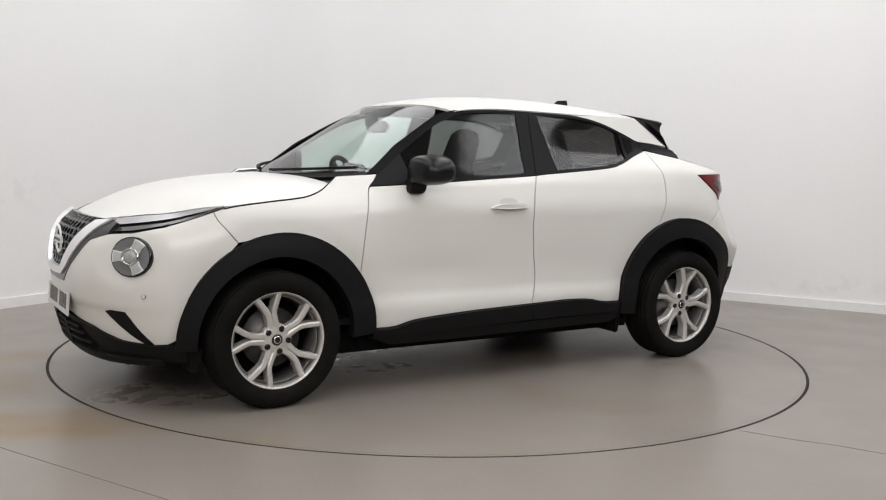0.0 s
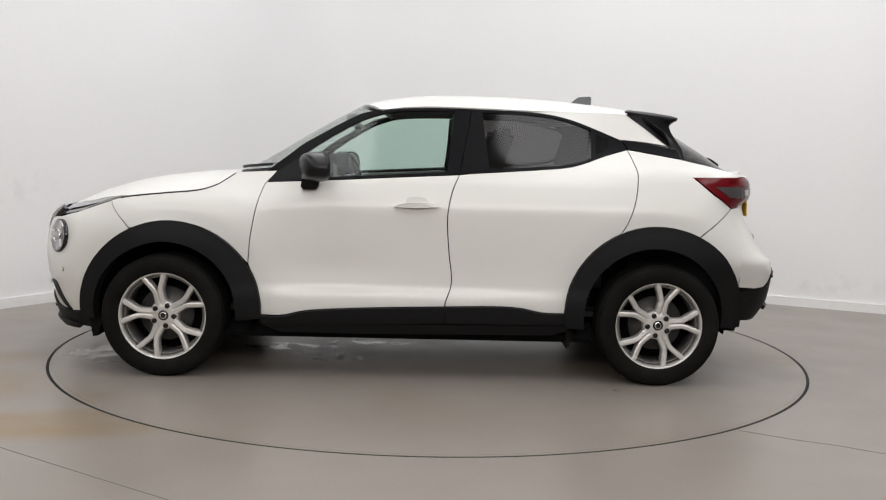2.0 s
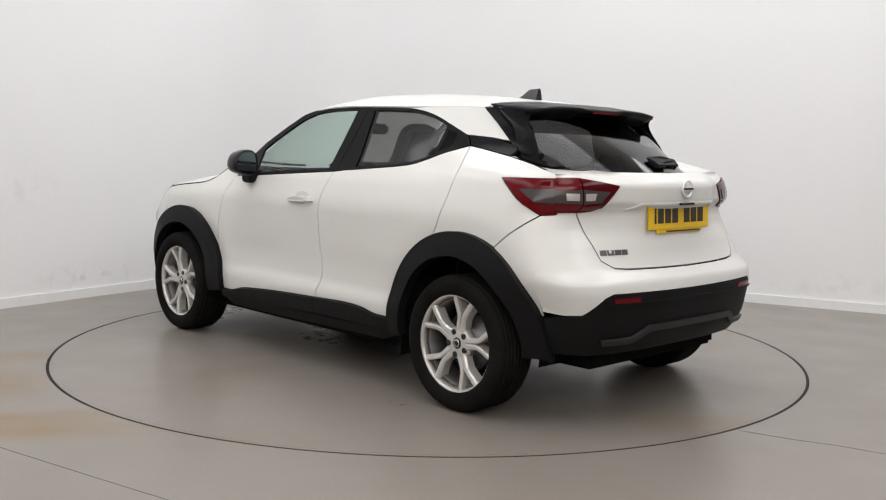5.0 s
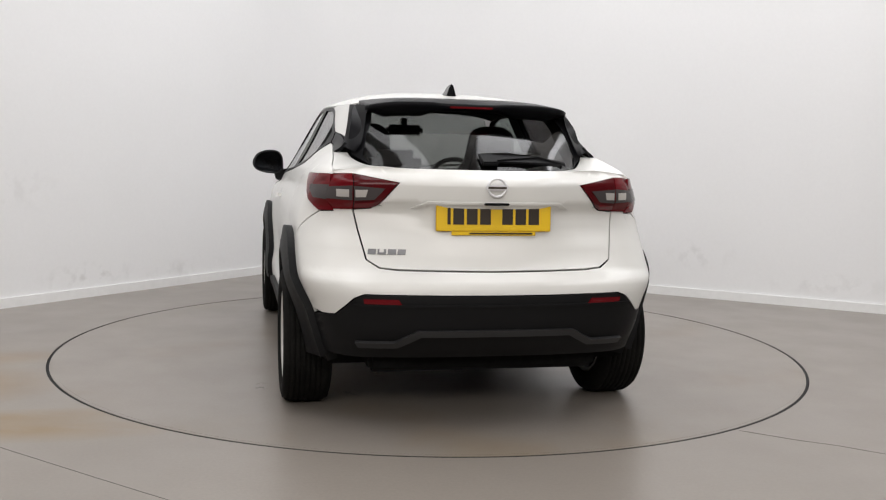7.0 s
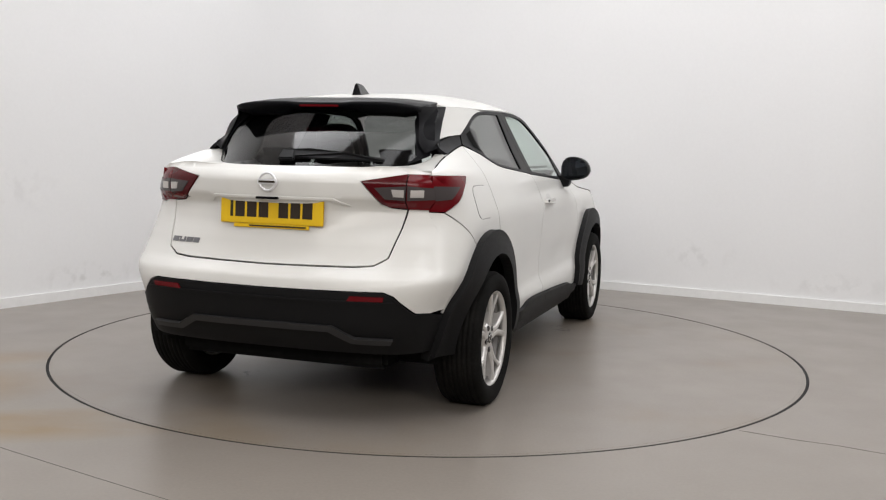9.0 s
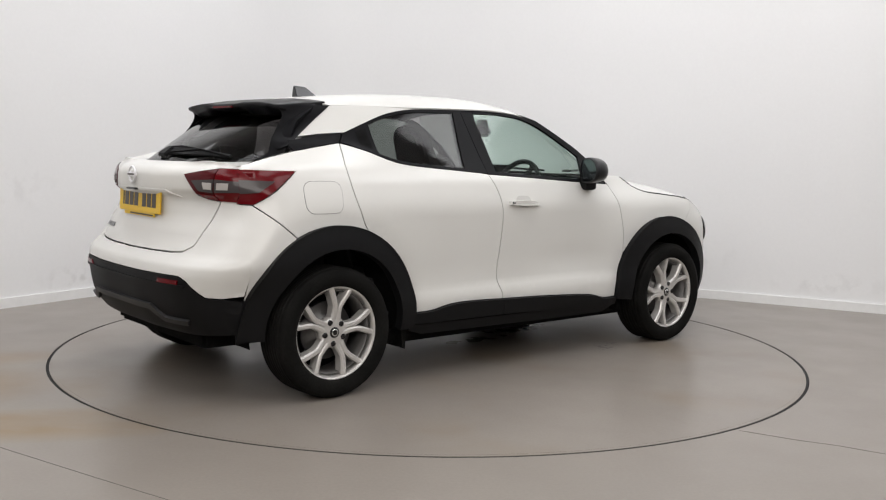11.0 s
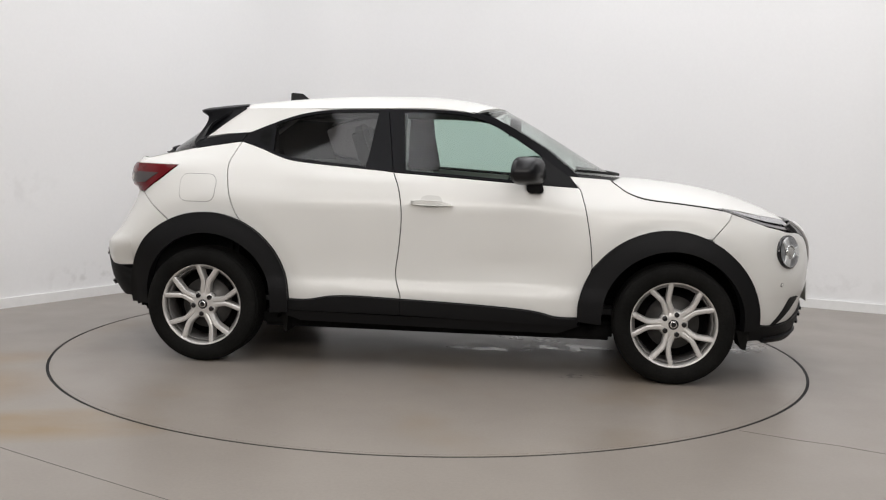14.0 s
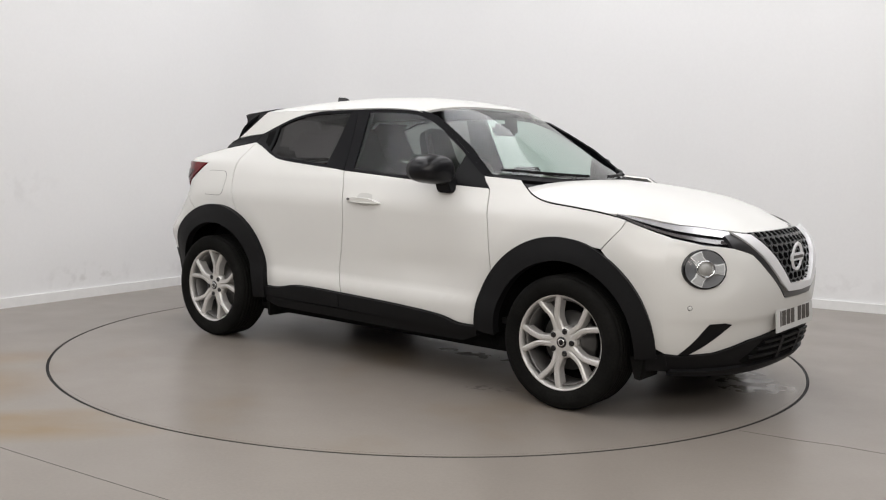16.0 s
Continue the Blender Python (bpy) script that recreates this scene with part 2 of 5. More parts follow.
def patch(shape, poly, fn, step=0.04, skirt=0.014, gap=0.0, lift=0.0, mirror=False, flip=False):
    """Lays a polygon of the plane (u, v) on the surface fn(u, v), in small faces, with its rim turned in by skirt."""
    if gap:
        poly = inset(poly, gap)
    bm = bmesh.new()
    clean = [p for i, p in enumerate(poly) if math.dist(p, poly[i - 1]) > 1e-5]
    face = bm.faces.new([bm.verts.new((p[0], p[1], 0)) for p in clean])
    face.normal_update()
    if face.normal.z < 0:
        face.normal_flip()
    bmesh.ops.triangulate(bm, faces=bm.faces[:])
    for ax in (0, 1):
        lo, hi = min(p[ax] for p in clean), max(p[ax] for p in clean)
        for k in range(math.floor(lo / step) + 1, math.ceil(hi / step)):
            co = [0, 0, 0]
            co[ax] = k * step
            no = [0, 0, 0]
            no[ax] = 1
            bmesh.ops.bisect_plane(bm, geom=bm.verts[:] + bm.edges[:] + bm.faces[:], plane_co=co, plane_no=no, dist=1e-6)
    bmesh.ops.remove_doubles(bm, verts=bm.verts[:], dist=1e-5)
    bm.verts.index_update()
    uv = np.array([v.co[:2] for v in bm.verts])
    e = 0.006
    p = fn(uv[:, 0], uv[:, 1])
    du = fn(uv[:, 0] + e, uv[:, 1]) - fn(uv[:, 0] - e, uv[:, 1])
    dv = fn(uv[:, 0], uv[:, 1] + e) - fn(uv[:, 0], uv[:, 1] - e)
    n = np.cross(du, dv)
    n /= np.linalg.norm(n, axis=1, keepdims=True) + 1e-12
    if flip:
        n = -n
    p = p + n * lift
    faces = [[v.index for v in f.verts] for f in bm.faces]
    rim = [(ed.verts[0].index, ed.verts[1].index, ed.link_faces[0]) for ed in bm.edges if len(ed.link_faces) == 1]
    back = flip
    vs, ns, fs = list(p), list(n), [f[::-1] if back else f for f in faces]
    if skirt:
        for a, b, f in rim:
            order = [v.index for v in f.verts]
            if order[(order.index(a) + 1) % len(order)] != b:
                a, b = b, a
            k = len(vs)
            out = np.cross(p[b] - p[a], n[a]) * (-1 if back else 1)
            out /= np.linalg.norm(out) + 1e-12
            vs += [p[a], p[b], p[b] - n[b] * skirt, p[a] - n[a] * skirt]
            ns += [out] * 4
            fs.append([k, k + 1, k + 2, k + 3] if back else [k + 3, k + 2, k + 1, k])
    bm.free()
    vs, ns = np.array(vs), np.array(ns)
    if mirror:
        vs, ns, fs = vs * (1, -1, 1), ns * (1, -1, 1), [f[::-1] for f in fs]
    return shape.put(vs, fs, ns)


def box(bm, x0, x1, y0, y1, z0, z1, bevel=0.0, m=None):
    made = bmesh.ops.create_cube(bm, size=1.0, matrix=(m or Matrix()) @ Matrix.Translation(((x0 + x1) / 2, (y0 + y1) / 2, (z0 + z1) / 2)) @ Matrix.Diagonal((x1 - x0, y1 - y0, z1 - z0, 1)))
    if bevel:
        bmesh.ops.bevel(bm, geom=list({e for v in made["verts"] for e in v.link_edges}), offset=bevel, segments=2, affect="EDGES", clamp_overlap=True)
    return bm


def smooth_bm(bm):
    for f in bm.faces:
        f.smooth = True
    return bm


def lathe(profile, n=64, axis="y", closed=False):
    """A bmesh turned from (radius, along) points about an axis through the origin."""
    bm = bmesh.new()
    rings = []
    for k in range(n):
        a = 2 * math.pi * k / n
        rings.append([bm.verts.new((r * math.cos(a), w, r * math.sin(a)) if axis == "y" else (r * math.cos(a), r * math.sin(a), w)) for r, w in profile])
    m = len(profile)
    for k in range(n):
        a, b = rings[k], rings[(k + 1) % n]
        for i in range(m if closed else m - 1):
            j = (i + 1) % m
            bm.faces.new((a[i], a[j], b[j], b[i]))
    bmesh.ops.remove_doubles(bm, verts=bm.verts[:], dist=1e-6)
    bmesh.ops.recalc_face_normals(bm, faces=bm.faces[:])
    return smooth_bm(bm)


def prism(bm, poly, fn0, fn1):
    """A solid between the polygon mapped by fn0 and by fn1."""
    a = [bm.verts.new(fn0(*p)) for p in poly]
    b = [bm.verts.new(fn1(*p)) for p in poly]
    n = len(poly)
    fs = [bm.faces.new(a), bm.faces.new(b[::-1])]
    for i in range(n):
        fs.append(bm.faces.new((a[i], b[i], b[(i + 1) % n], a[(i + 1) % n])))
    bmesh.ops.recalc_face_normals(bm, faces=fs)
    return bm
# ---- the studio: two white walls with a rounded corner, floor, ceiling ----
CORNER = Vector((-1.07, 4.10, 0))
LEFT = Vector((-0.56, -0.83, 0)).normalized()
RIGHT = Vector((0.885, -0.465, 0)).normalized()
ROUND, SPAN, HIGH = 0.85, 13.0, 4.3


def wall_line(out):
    """The plan of the two far walls, drawn out by a distance."""
    pts = [CORNER + LEFT * SPAN]
    a, b = CORNER + LEFT * ROUND, CORNER + RIGHT * ROUND
    for k in range(17):
        t = k / 16
        pts.append(a * (1 - t) ** 2 + CORNER * 2 * t * (1 - t) + b * t * t)
    pts.append(CORNER + RIGHT * SPAN)
    res = []
    for i, p in enumerate(pts):
        d = (pts[min(i + 1, len(pts) - 1)] - pts[max(i - 1, 0)]).normalized()
        res.append(p + Vector((-d.y, d.x, 0)) * out)
    return res


def strip_mesh(inner, outer, z0, z1, smooth=True):
    bm = bmesh.new()
    rows = [[bm.verts.new((p.x, p.y, z)) for p, z in ((a, z0), (a, z1), (b, z1), (b, z0))] for a, b in zip(inner, outer)]
    for r, s in zip(rows, rows[1:]):
        for i in range(4):
            bm.faces.new((r[i], s[i], s[(i + 1) % 4], r[(i + 1) % 4]))
    bm.faces.new(rows[0][::-1])
    bm.faces.new(rows[-1])
    bmesh.ops.recalc_face_normals(bm, faces=bm.faces[:])
    for f in bm.faces:
        f.smooth = smooth and abs(f.normal.z) < 0.5
    for e in bm.edges:
        if len(e.link_faces) == 2 and e.calc_face_angle(0) > 0.6:
            e.smooth = False
    return bm


tagged(part("wall_north", strip_mesh(wall_line(0.0), wall_line(0.2), 0, HIGH), WALLPAINT), "plain white painted studio walls with rounded corner", "wall", kind="structure")
tagged(part("baseboard", strip_mesh(wall_line(-0.018), wall_line(-0.001), 0.0, 0.075), SKIRTING), "low white painted skirting board along the walls", "baseboard", kind="structure")
far_l, far_r = CORNER + LEFT * SPAN, CORNER + RIGHT * SPAN
back = far_l + RIGHT * SPAN
for nm, a, b in (("wall_south", far_l, back), ("wall_east", far_r, back)):
    d = (b - a).normalized()
    o = Vector((-d.y, d.x, 0)) * (0.2 if nm == "wall_east" else -0.2)
    tagged(part(nm, strip_mesh([a, b], [a + o, b + o], 0, HIGH, False), BACKWALL), "plain dark grey studio wall", "wall", kind="structure")
bm = bmesh.new()
prism(bm, [tuple(p.xy) for p in (CORNER - LEFT * 0.2 - RIGHT * 0.2, far_l - RIGHT * 0.2, back, far_r - LEFT * 0.2)], lambda x, y: (x, y, HIGH), lambda x, y: (x, y, HIGH + 0.15))
tagged(part("ceiling", bm, WALLPAINT), "plain white studio ceiling", "ceiling", kind="structure")

R_TABLE = 2.251
# floor with a round hole for the turntable
bm = bmesh.new()
ring = [bm.verts.new(((R_TABLE + 0.0085) * math.cos(2 * math.pi * k / 192), (R_TABLE + 0.0085) * math.sin(2 * math.pi * k / 192), 0)) for k in range(192)]
low = [bm.verts.new((v.co.x, v.co.y, -0.05)) for v in ring]
rim2 = [bm.verts.new((16 * math.cos(2 * math.pi * k / 192), 16 * math.sin(2 * math.pi * k / 192), 0)) for k in range(192)]
for k in range(192):
    j = (k + 1) % 192
    bm.faces.new((ring[k], rim2[k], rim2[j], ring[j]))
    bm.faces.new((low[k], ring[k], ring[j], low[j]))
bm.faces.new(low[::-1])
bmesh.ops.recalc_face_normals(bm, faces=bm.faces[:])
bm.normal_update()
if max(bm.faces, key=lambda f: f.calc_center_median().length).normal.z < 0:
    bmesh.ops.reverse_faces(bm, faces=bm.faces[:])
tagged(part("floor", bm, FLOOR), "grey painted concrete floor with brown tyre stains", "floor", kind="structure")

turntable = tagged(new("turntable"), "round grey car turntable flush in the floor", "turntable")
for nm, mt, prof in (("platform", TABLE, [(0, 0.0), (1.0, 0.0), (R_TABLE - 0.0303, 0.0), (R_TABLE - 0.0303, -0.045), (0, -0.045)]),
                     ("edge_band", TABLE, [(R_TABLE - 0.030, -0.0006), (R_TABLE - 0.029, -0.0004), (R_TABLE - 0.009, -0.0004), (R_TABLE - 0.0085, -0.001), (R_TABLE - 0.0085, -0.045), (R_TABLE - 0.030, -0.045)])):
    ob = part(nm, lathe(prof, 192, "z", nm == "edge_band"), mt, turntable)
    for f in ob.data.polygons:
        f.use_smooth = False
# added black band: the shade in the table's open gap is its colour
tagged(part("turntable_gap_band", lathe([(R_TABLE - 0.008, -0.0020), (R_TABLE + 0.008, -0.0020), (R_TABLE + 0.008, -0.042), (R_TABLE - 0.008, -0.042)], 192, "z", True), CLAD), "thin black band filling the shaded gap round the turntable", "seal", kind="structure")


def joint(points, wide):
    """A thin dark joint in the floor along a line."""
    bm = bmesh.new()
    for (x0, y0), (x1, y1) in zip(points, points[1:]):
        d = Vector((x1 - x0, y1 - y0, 0))
        box(bm, 0, d.length, -wide / 2, wide / 2, -0.002, 0.0012, 0.0, Matrix.Translation((x0, y0, 0)) @ d.to_track_quat("X", "Z").to_matrix().to_4x4())
    tagged(part("floor_joint", bm, JOINT), "fine dark joint in the painted floor", "joint", kind="structure")


JOINT = material("dark_joint_filler", (0.13, 0.122, 0.11), 0.7, grain=0.2)
joint([(-3.4, -1.16), (-1.72, -2.24), (-1.18, -2.60), (0.2, -3.5)], 0.0028)
joint([(1.41, -1.79), (1.62, -1.92), (1.77, -1.99), (1.95, -2.11)], 0.0022)
# ---- the car: its surfaces (metres, x ahead of mid-wheelbase, y to its left, z up from the ground) ----
ST_X = [-1.75, -1.3, -0.9, -0.2, 0.5, 0.9, 1.3, 1.75]
ST_Z = [0.2, 0.36, 0.43, 0.52, 0.70, 0.90, 1.05, 1.12, 1.20, 1.26, 1.46]
HALF_WIDTH = [
    [0.72, 0.745, 0.76, 0.785, 0.845, 0.815, 0.775, 0.748, 0.61, 0.56, 0.50],
    [0.80, 0.85, 0.860, 0.865, 0.86, 0.840, 0.795, 0.765, 0.685, 0.615, 0.525],
    [0.80, 0.845, 0.850, 0.840, 0.843, 0.842, 0.80, 0.762, 0.702, 0.660, 0.56],
    [0.80, 0.842, 0.846, 0.824, 0.827, 0.835, 0.793, 0.752, 0.707, 0.675, 0.575],
    [0.80, 0.842, 0.846, 0.821, 0.823, 0.83, 0.783, 0.740, 0.693, 0.66, 0.56],
    [0.80, 0.85, 0.855, 0.846, 0.845, 0.825, 0.735, 0.69, 0.65, 0.62, 0.53],
    [0.80, 0.85, 0.86, 0.855, 0.855, 0.82, 0.72, 0.66, 0.625, 0.60, 0.50],
    [0.79, 0.845, 0.855, 0.858, 0.858, 0.825, 0.72, 0.66, 0.625, 0.60, 0.50],
]
GX, GZ = np.linspace(-1.8, 1.8, 181), np.linspace(0.15, 1.55, 141)
_rows = np.array([pch(ST_Z, r, GZ) for r in HALF_WIDTH])
GRID = np.array([pch(ST_X, _rows[:, j], GX) for j in range(len(GZ))]).T
NF, X0F, X0R = 2.5, 1.4, -1.5


def nose(z):
    """How far ahead the nose reaches at a height."""
    return pch([0.2, 0.26, 0.36, 0.46, 0.50, 0.62, 0.74, 0.82, 0.90], [2.00, 2.068, 2.10, 2.122, 2.137, 2.148, 2.132, 2.097, 2.00], z)


def tail(z):
    """How far back the tail reaches at a height."""
    return pch([0.3, 0.36, 0.46, 0.60, 0.66, 0.715, 0.80, 0.90, 0.975, 1.005, 1.08, 1.12, 1.15, 1.18], [-1.93, -1.99, -2.045, -2.06, -2.05, -1.996, -1.963, -1.945, -1.945, -1.978, -1.984, -1.960, -1.88, -1.84], z)


def bow(y, z):
    """How far the tail falls back towards its corners, away from the middle."""
    t = np.clip((np.abs(y) - 0.18) / 0.26, 0, 1)
    return pch([0.3, 0.62, 0.80, 0.90, 0.97, 1.12, 1.16], [0.01, 0.01, 0.02, 0.045, 0.06, 0.06, 0.0], z) * t * t * (3 - 2 * t)


def arch_dip(x, z):
    """The paint dips a little round the wheel arches."""
    return 0.010 * sum(np.exp(-(((np.hypot(x - c[0], z - c[1]) - c[2]) / 0.06) ** 2)) for c in (FA, RA))


def squareness(z):
    """How square the tail's corners are in plan at a height."""
    return pch([0.3, 0.62, 0.80, 0.95, 1.03, 1.2], [4.4, 3.8, 3.0, 2.65, 2.9, 2.9], z)


def table(x, z):
    x, z = np.clip(x, -1.799, 1.799), np.clip(z, 0.151, 1.549)
    i, j = (x + 1.8) / 0.02, (z - 0.15) / 0.01
    a, b = np.floor(i).astype(int), np.floor(j).astype(int)
    s, t = i - a, j - b
    return GRID[a, b] * (1 - s) * (1 - t) + GRID[a + 1, b] * s * (1 - t) + GRID[a, b + 1] * (1 - s) * t + GRID[a + 1, b + 1] * s * t


def width(x, z):
    """Half the car's width at a place along it and a height, with the rounded corners in plan."""
    x, z = np.asarray(x, float), np.asarray(z, float)
    w = table(x, z) - arch_dip(np.clip(x, -1.76, 1.80), z)
    # the hollow low in the front door, and a shallow one in the rear door
    w = w - 0.013 * np.exp(-(((x - 0.42) / 0.30) ** 2) - ((z - 0.60) / 0.085) ** 2) - 0.006 * np.exp(-(((x + 0.45) / 0.30) ** 2) - ((z - 0.60) / 0.09) ** 2)
    u = np.clip((x - X0F) / (nose(z) - X0F), 0, 0.995)
    w = w * (1 - u**NF) ** (1 / NF)
    lim = np.where(z > 1.1, -1.95, tail(z) + bow(1.0, z))
    u = np.clip((x - X0R) / (lim - X0R), 0, 0.995)
    nr = squareness(z)
    return w * (1 - u**nr) ** (1 / nr)


def side(x, z):
    return np.stack([x, width(x, z), z], -1)


def front(y, z):
    w = table(np.full_like(z, 1.80), z) - arch_dip(1.80, z)
    v = np.clip(np.abs(y) / w, 0, 0.985)
    x = X0F + (nose(z) - X0F) * (1 - v**NF) ** (1 / NF)
    bowl = np.hypot((np.abs(y) - 0.645) * 0.92, z - 0.718) / 0.118
    x = x - 0.016 * np.exp(-(bowl**5))
    return np.stack([x, y, z], -1)


def rear(y, z):
    w = table(np.full_like(z, -1.76), np.minimum(z, 1.11)) - arch_dip(-1.76, z)
    v = np.clip(np.abs(y) / w, 0, 0.985)
    nr = squareness(z)
    x = X0R + (tail(z) + bow(y, z) - X0R) * (1 - v**nr) ** (1 / nr)
    return np.stack([x, y, z], -1)


def rear_glass(y, z):
    x = pch([1.10, 1.155, 1.24, 1.335, 1.42, 1.46], [-1.93, -1.845, -1.71, -1.535, -1.365, -1.28], z)
    bow = pch([1.15, 1.19, 1.292, 1.375, 1.45], [0.40, 0.36, 0.22, 0.12, 0.09], z)
    return np.stack([x + bow * (np.abs(y) / 0.58) ** 2.4, y, z], -1)


def screen(y, z):
    x = pch([1.06, 1.096, 1.148, 1.283, 1.397, 1.478, 1.52], [1.09, 1.02, 0.915, 0.69, 0.495, 0.345, 0.25], z)
    return np.stack([x - 0.27 * (np.abs(y) / 0.70) ** 2.2, y, z], -1)


def bonnet_mid(x):
    return pch([1.0, 1.17, 1.34, 1.51, 1.68, 1.86, 1.99, 2.06, 2.13], [1.090, 1.083, 1.067, 1.043, 1.005, 0.942, 0.878, 0.83, 0.74], x)


def bonnet_edge(x):
    return pch([0.9, 0.956, 1.046, 1.151, 1.33, 1.51, 1.63, 1.75, 1.86, 2.0], [1.105, 1.095, 1.03, 0.995, 0.976, 0.955, 0.925, 0.882, 0.83, 0.76], x)


def bonnet(x, y):
    zm, ze = bonnet_mid(x), bonnet_edge(np.maximum(x, 1.046))
    ye = width(np.minimum(x, 1.86), ze)
    return np.stack([x, y, zm - (zm - ze) * np.minimum(np.abs(y) / ye, 1.1) ** 2.6], -1)


def roof_mid(x):
    return pch([-1.30, -1.264, -1.066, -0.72, -0.41, -0.2, -0.067, 0.139, 0.344, 0.40], [1.480, 1.485, 1.511, 1.541, 1.553, 1.553, 1.549, 1.526, 1.483, 1.465], x)


def roof_edge(x):
    return pch([-1.2, -1.16, -0.832, -0.649, -0.345, -0.1, 0.11, 0.23, 0.35], [1.448, 1.45, 1.458, 1.460, 1.467, 1.470, 1.458, 1.432, 1.38], x)


def roof(x, y):
    zm, ze = roof_mid(x), roof_edge(x)
    ye = width(x, ze)
    return np.stack([x, y, zm - (zm - ze) * np.minimum(np.abs(y) / ye, 1.05) ** 3.2], -1)
# ---- the car: outlines in side view (x, z) ----
FA, RA = (1.284, 0.345, 0.482), (-1.300, 0.370, 0.482)
FA_IN, RA_IN = (1.306, 0.345, 0.375), (-1.290, 0.365, 0.372)
WHEEL_X, WHEEL_Y, WHEEL_R = 1.318, 0.775, 0.326


def on_arch(c, z, sgn):
    return (c[0] + sgn * math.sqrt(c[2] ** 2 - (z - c[1]) ** 2), z)


def deg(c, p):
    return math.degrees(math.atan2(p[1] - c[1], p[0] - c[0]))


SEAM_F = spline([(0.875, 0.612), (0.862, 0.752), (0.836, 0.901), (0.812, 0.991), (0.789, 1.044), (0.722, 1.105)], 4)
SEAM_M = spline([(-0.178, 0.402), (-0.180, 0.43), (-0.210, 0.534), (-0.193, 0.685), (-0.181, 0.834), (-0.185, 0.924), (-0.205, 1.020), (-0.240, 1.104)], 4)
SEAM_R = spline([(-1.105, 0.811), (-1.140, 0.870), (-1.180, 0.990), (-1.197, 1.120), (-1.182, 1.185), (-1.158, 1.258)], 4)
BELT_F = [(-0.240, 1.104), (0.097, 1.084), (0.393, 1.065), (0.787, 1.043)]
BELT_R = spline([(-0.240, 1.107), (-0.494, 1.126), (-0.79, 1.151), (-0.908, 1.177), (-1.025, 1.220), (-1.158, 1.258)], 4)
SILL_F = spline([(0.812, 0.337), (0.683, 0.340), (0.548, 0.368), (0.235, 0.388), (-0.178, 0.402)], 4)
SILL_R = spline([(-0.178, 0.402), (-0.425, 0.409), (-0.575, 0.403), (-0.696, 0.381), (-0.818, 0.376)], 4)
DLO_TOP = spline([(0.744, 1.113), (0.532, 1.263), (0.352, 1.373), (0.231, 1.425), (0.11, 1.452), (-0.10, 1.462), (-0.345, 1.459), (-0.649, 1.449), (-0.832, 1.418), (-0.987, 1.363), (-1.112, 1.312)], 4)

WING = [*SEAM_F, (0.956, 1.092), *spline([(1.046, 1.03), (1.151, 0.993), (1.33, 0.974), (1.51, 0.953), (1.605, 0.930)], 4), (1.589, 0.89), (1.502, 0.788),
        *arc(*FA, deg(FA, (1.502, 0.788)), deg(FA, SEAM_F[0]), 16)[1:-1]]
DOOR_F = [*SEAM_F[:17][::-1], *arc(*FA, deg(FA, SEAM_F[0]), 180, 8)[1:-1], *SILL_F, *SEAM_M[1:], *BELT_F[1:-1]]
DOOR_R = [*SEAM_M, *BELT_R[1:], *SEAM_R[::-1][1:], *arc(*RA, deg(RA, SEAM_R[0]), 2, 12)[1:-1], *SILL_R[::-1][:-1]]
QUARTER = [*SEAM_R, (-1.231, 1.247), (-1.441, 1.212), (-1.60, 1.178), (-1.74, 1.142), (-1.76, 1.119), (-1.492, 1.116), (-1.602, 1.027), (-1.712, 0.954), (-1.522, 0.799),
           *arc(*RA, deg(RA, (-1.522, 0.799)), deg(RA, SEAM_R[0]), 14)[1:-1]]
C_PILLAR = [(-0.649, 1.4495), (-0.832, 1.458), (-1.16, 1.449), (-1.27, 1.370), (-1.380, 1.285), (-1.265, 1.301), (-1.112, 1.313), *DLO_TOP[::-1][1:13]]

car = new("car")
tagged(car, "white compact crossover car with black lower trim and smoked rear glass", "car")


def both(name, mat, polys, fn=side, label="", parent=None, **kw):
    """The same panel on the car's two sides."""
    made = []
    for mirror in (False, True):
        sh = Shape()
        for p in polys:
            patch(sh, p, fn, mirror=mirror, flip=True, **kw)
        made.append(part(name, sh, mat, parent or car, label))
    return made


both("front_wing", PAINT, [WING], gap=0.0022)
doors_f = both("front_door", PAINT, [DOOR_F], gap=0.0030)
doors_r = both("rear_door", PAINT, [DOOR_R], gap=0.0030)
both("rear_quarter_panel", PAINT, [QUARTER], gap=0.0026)
both("c_pillar", PAINT, [C_PILLAR], gap=0.0)

# the bonnet, roof and screens
xs = np.linspace(1.05, 1.51, 10)
edge = [(x, float(width(x, bonnet_edge(x))) - 0.004) for x in xs]
nose_edge = spline([edge[-1], (1.60, 0.735), (1.748, 0.63), (1.85, 0.515), (1.917, 0.42), (1.984, 0.295), (2.030, 0.12), (2.042, 0.0)], 4)[1:]
half = [(1.045, 0.0), (1.02, 0.25), (0.97, 0.50), (0.945, 0.655), *edge, *nose_edge]
BONNET = [*half, *[(x, -y) for x, y in half[::-1] if y > 1e-6]]
part("bonnet", patch(Shape(), BONNET, bonnet, gap=0.002), PAINT, car)

xs = np.linspace(0.19, -1.16, 24)
edge = [(x, float(width(x, roof_edge(x)))) for x in xs]
half = [(0.345, 0.0), (0.325, 0.20), (0.275, 0.38), *edge, (-1.20, 0.44), (-1.235, 0.25), (-1.25, 0.0)]
ROOF = [*half, *[(x, -y) for x, y in half[::-1] if y > 1e-6]]
part("roof", patch(Shape(), ROOF, roof), PAINT, car)

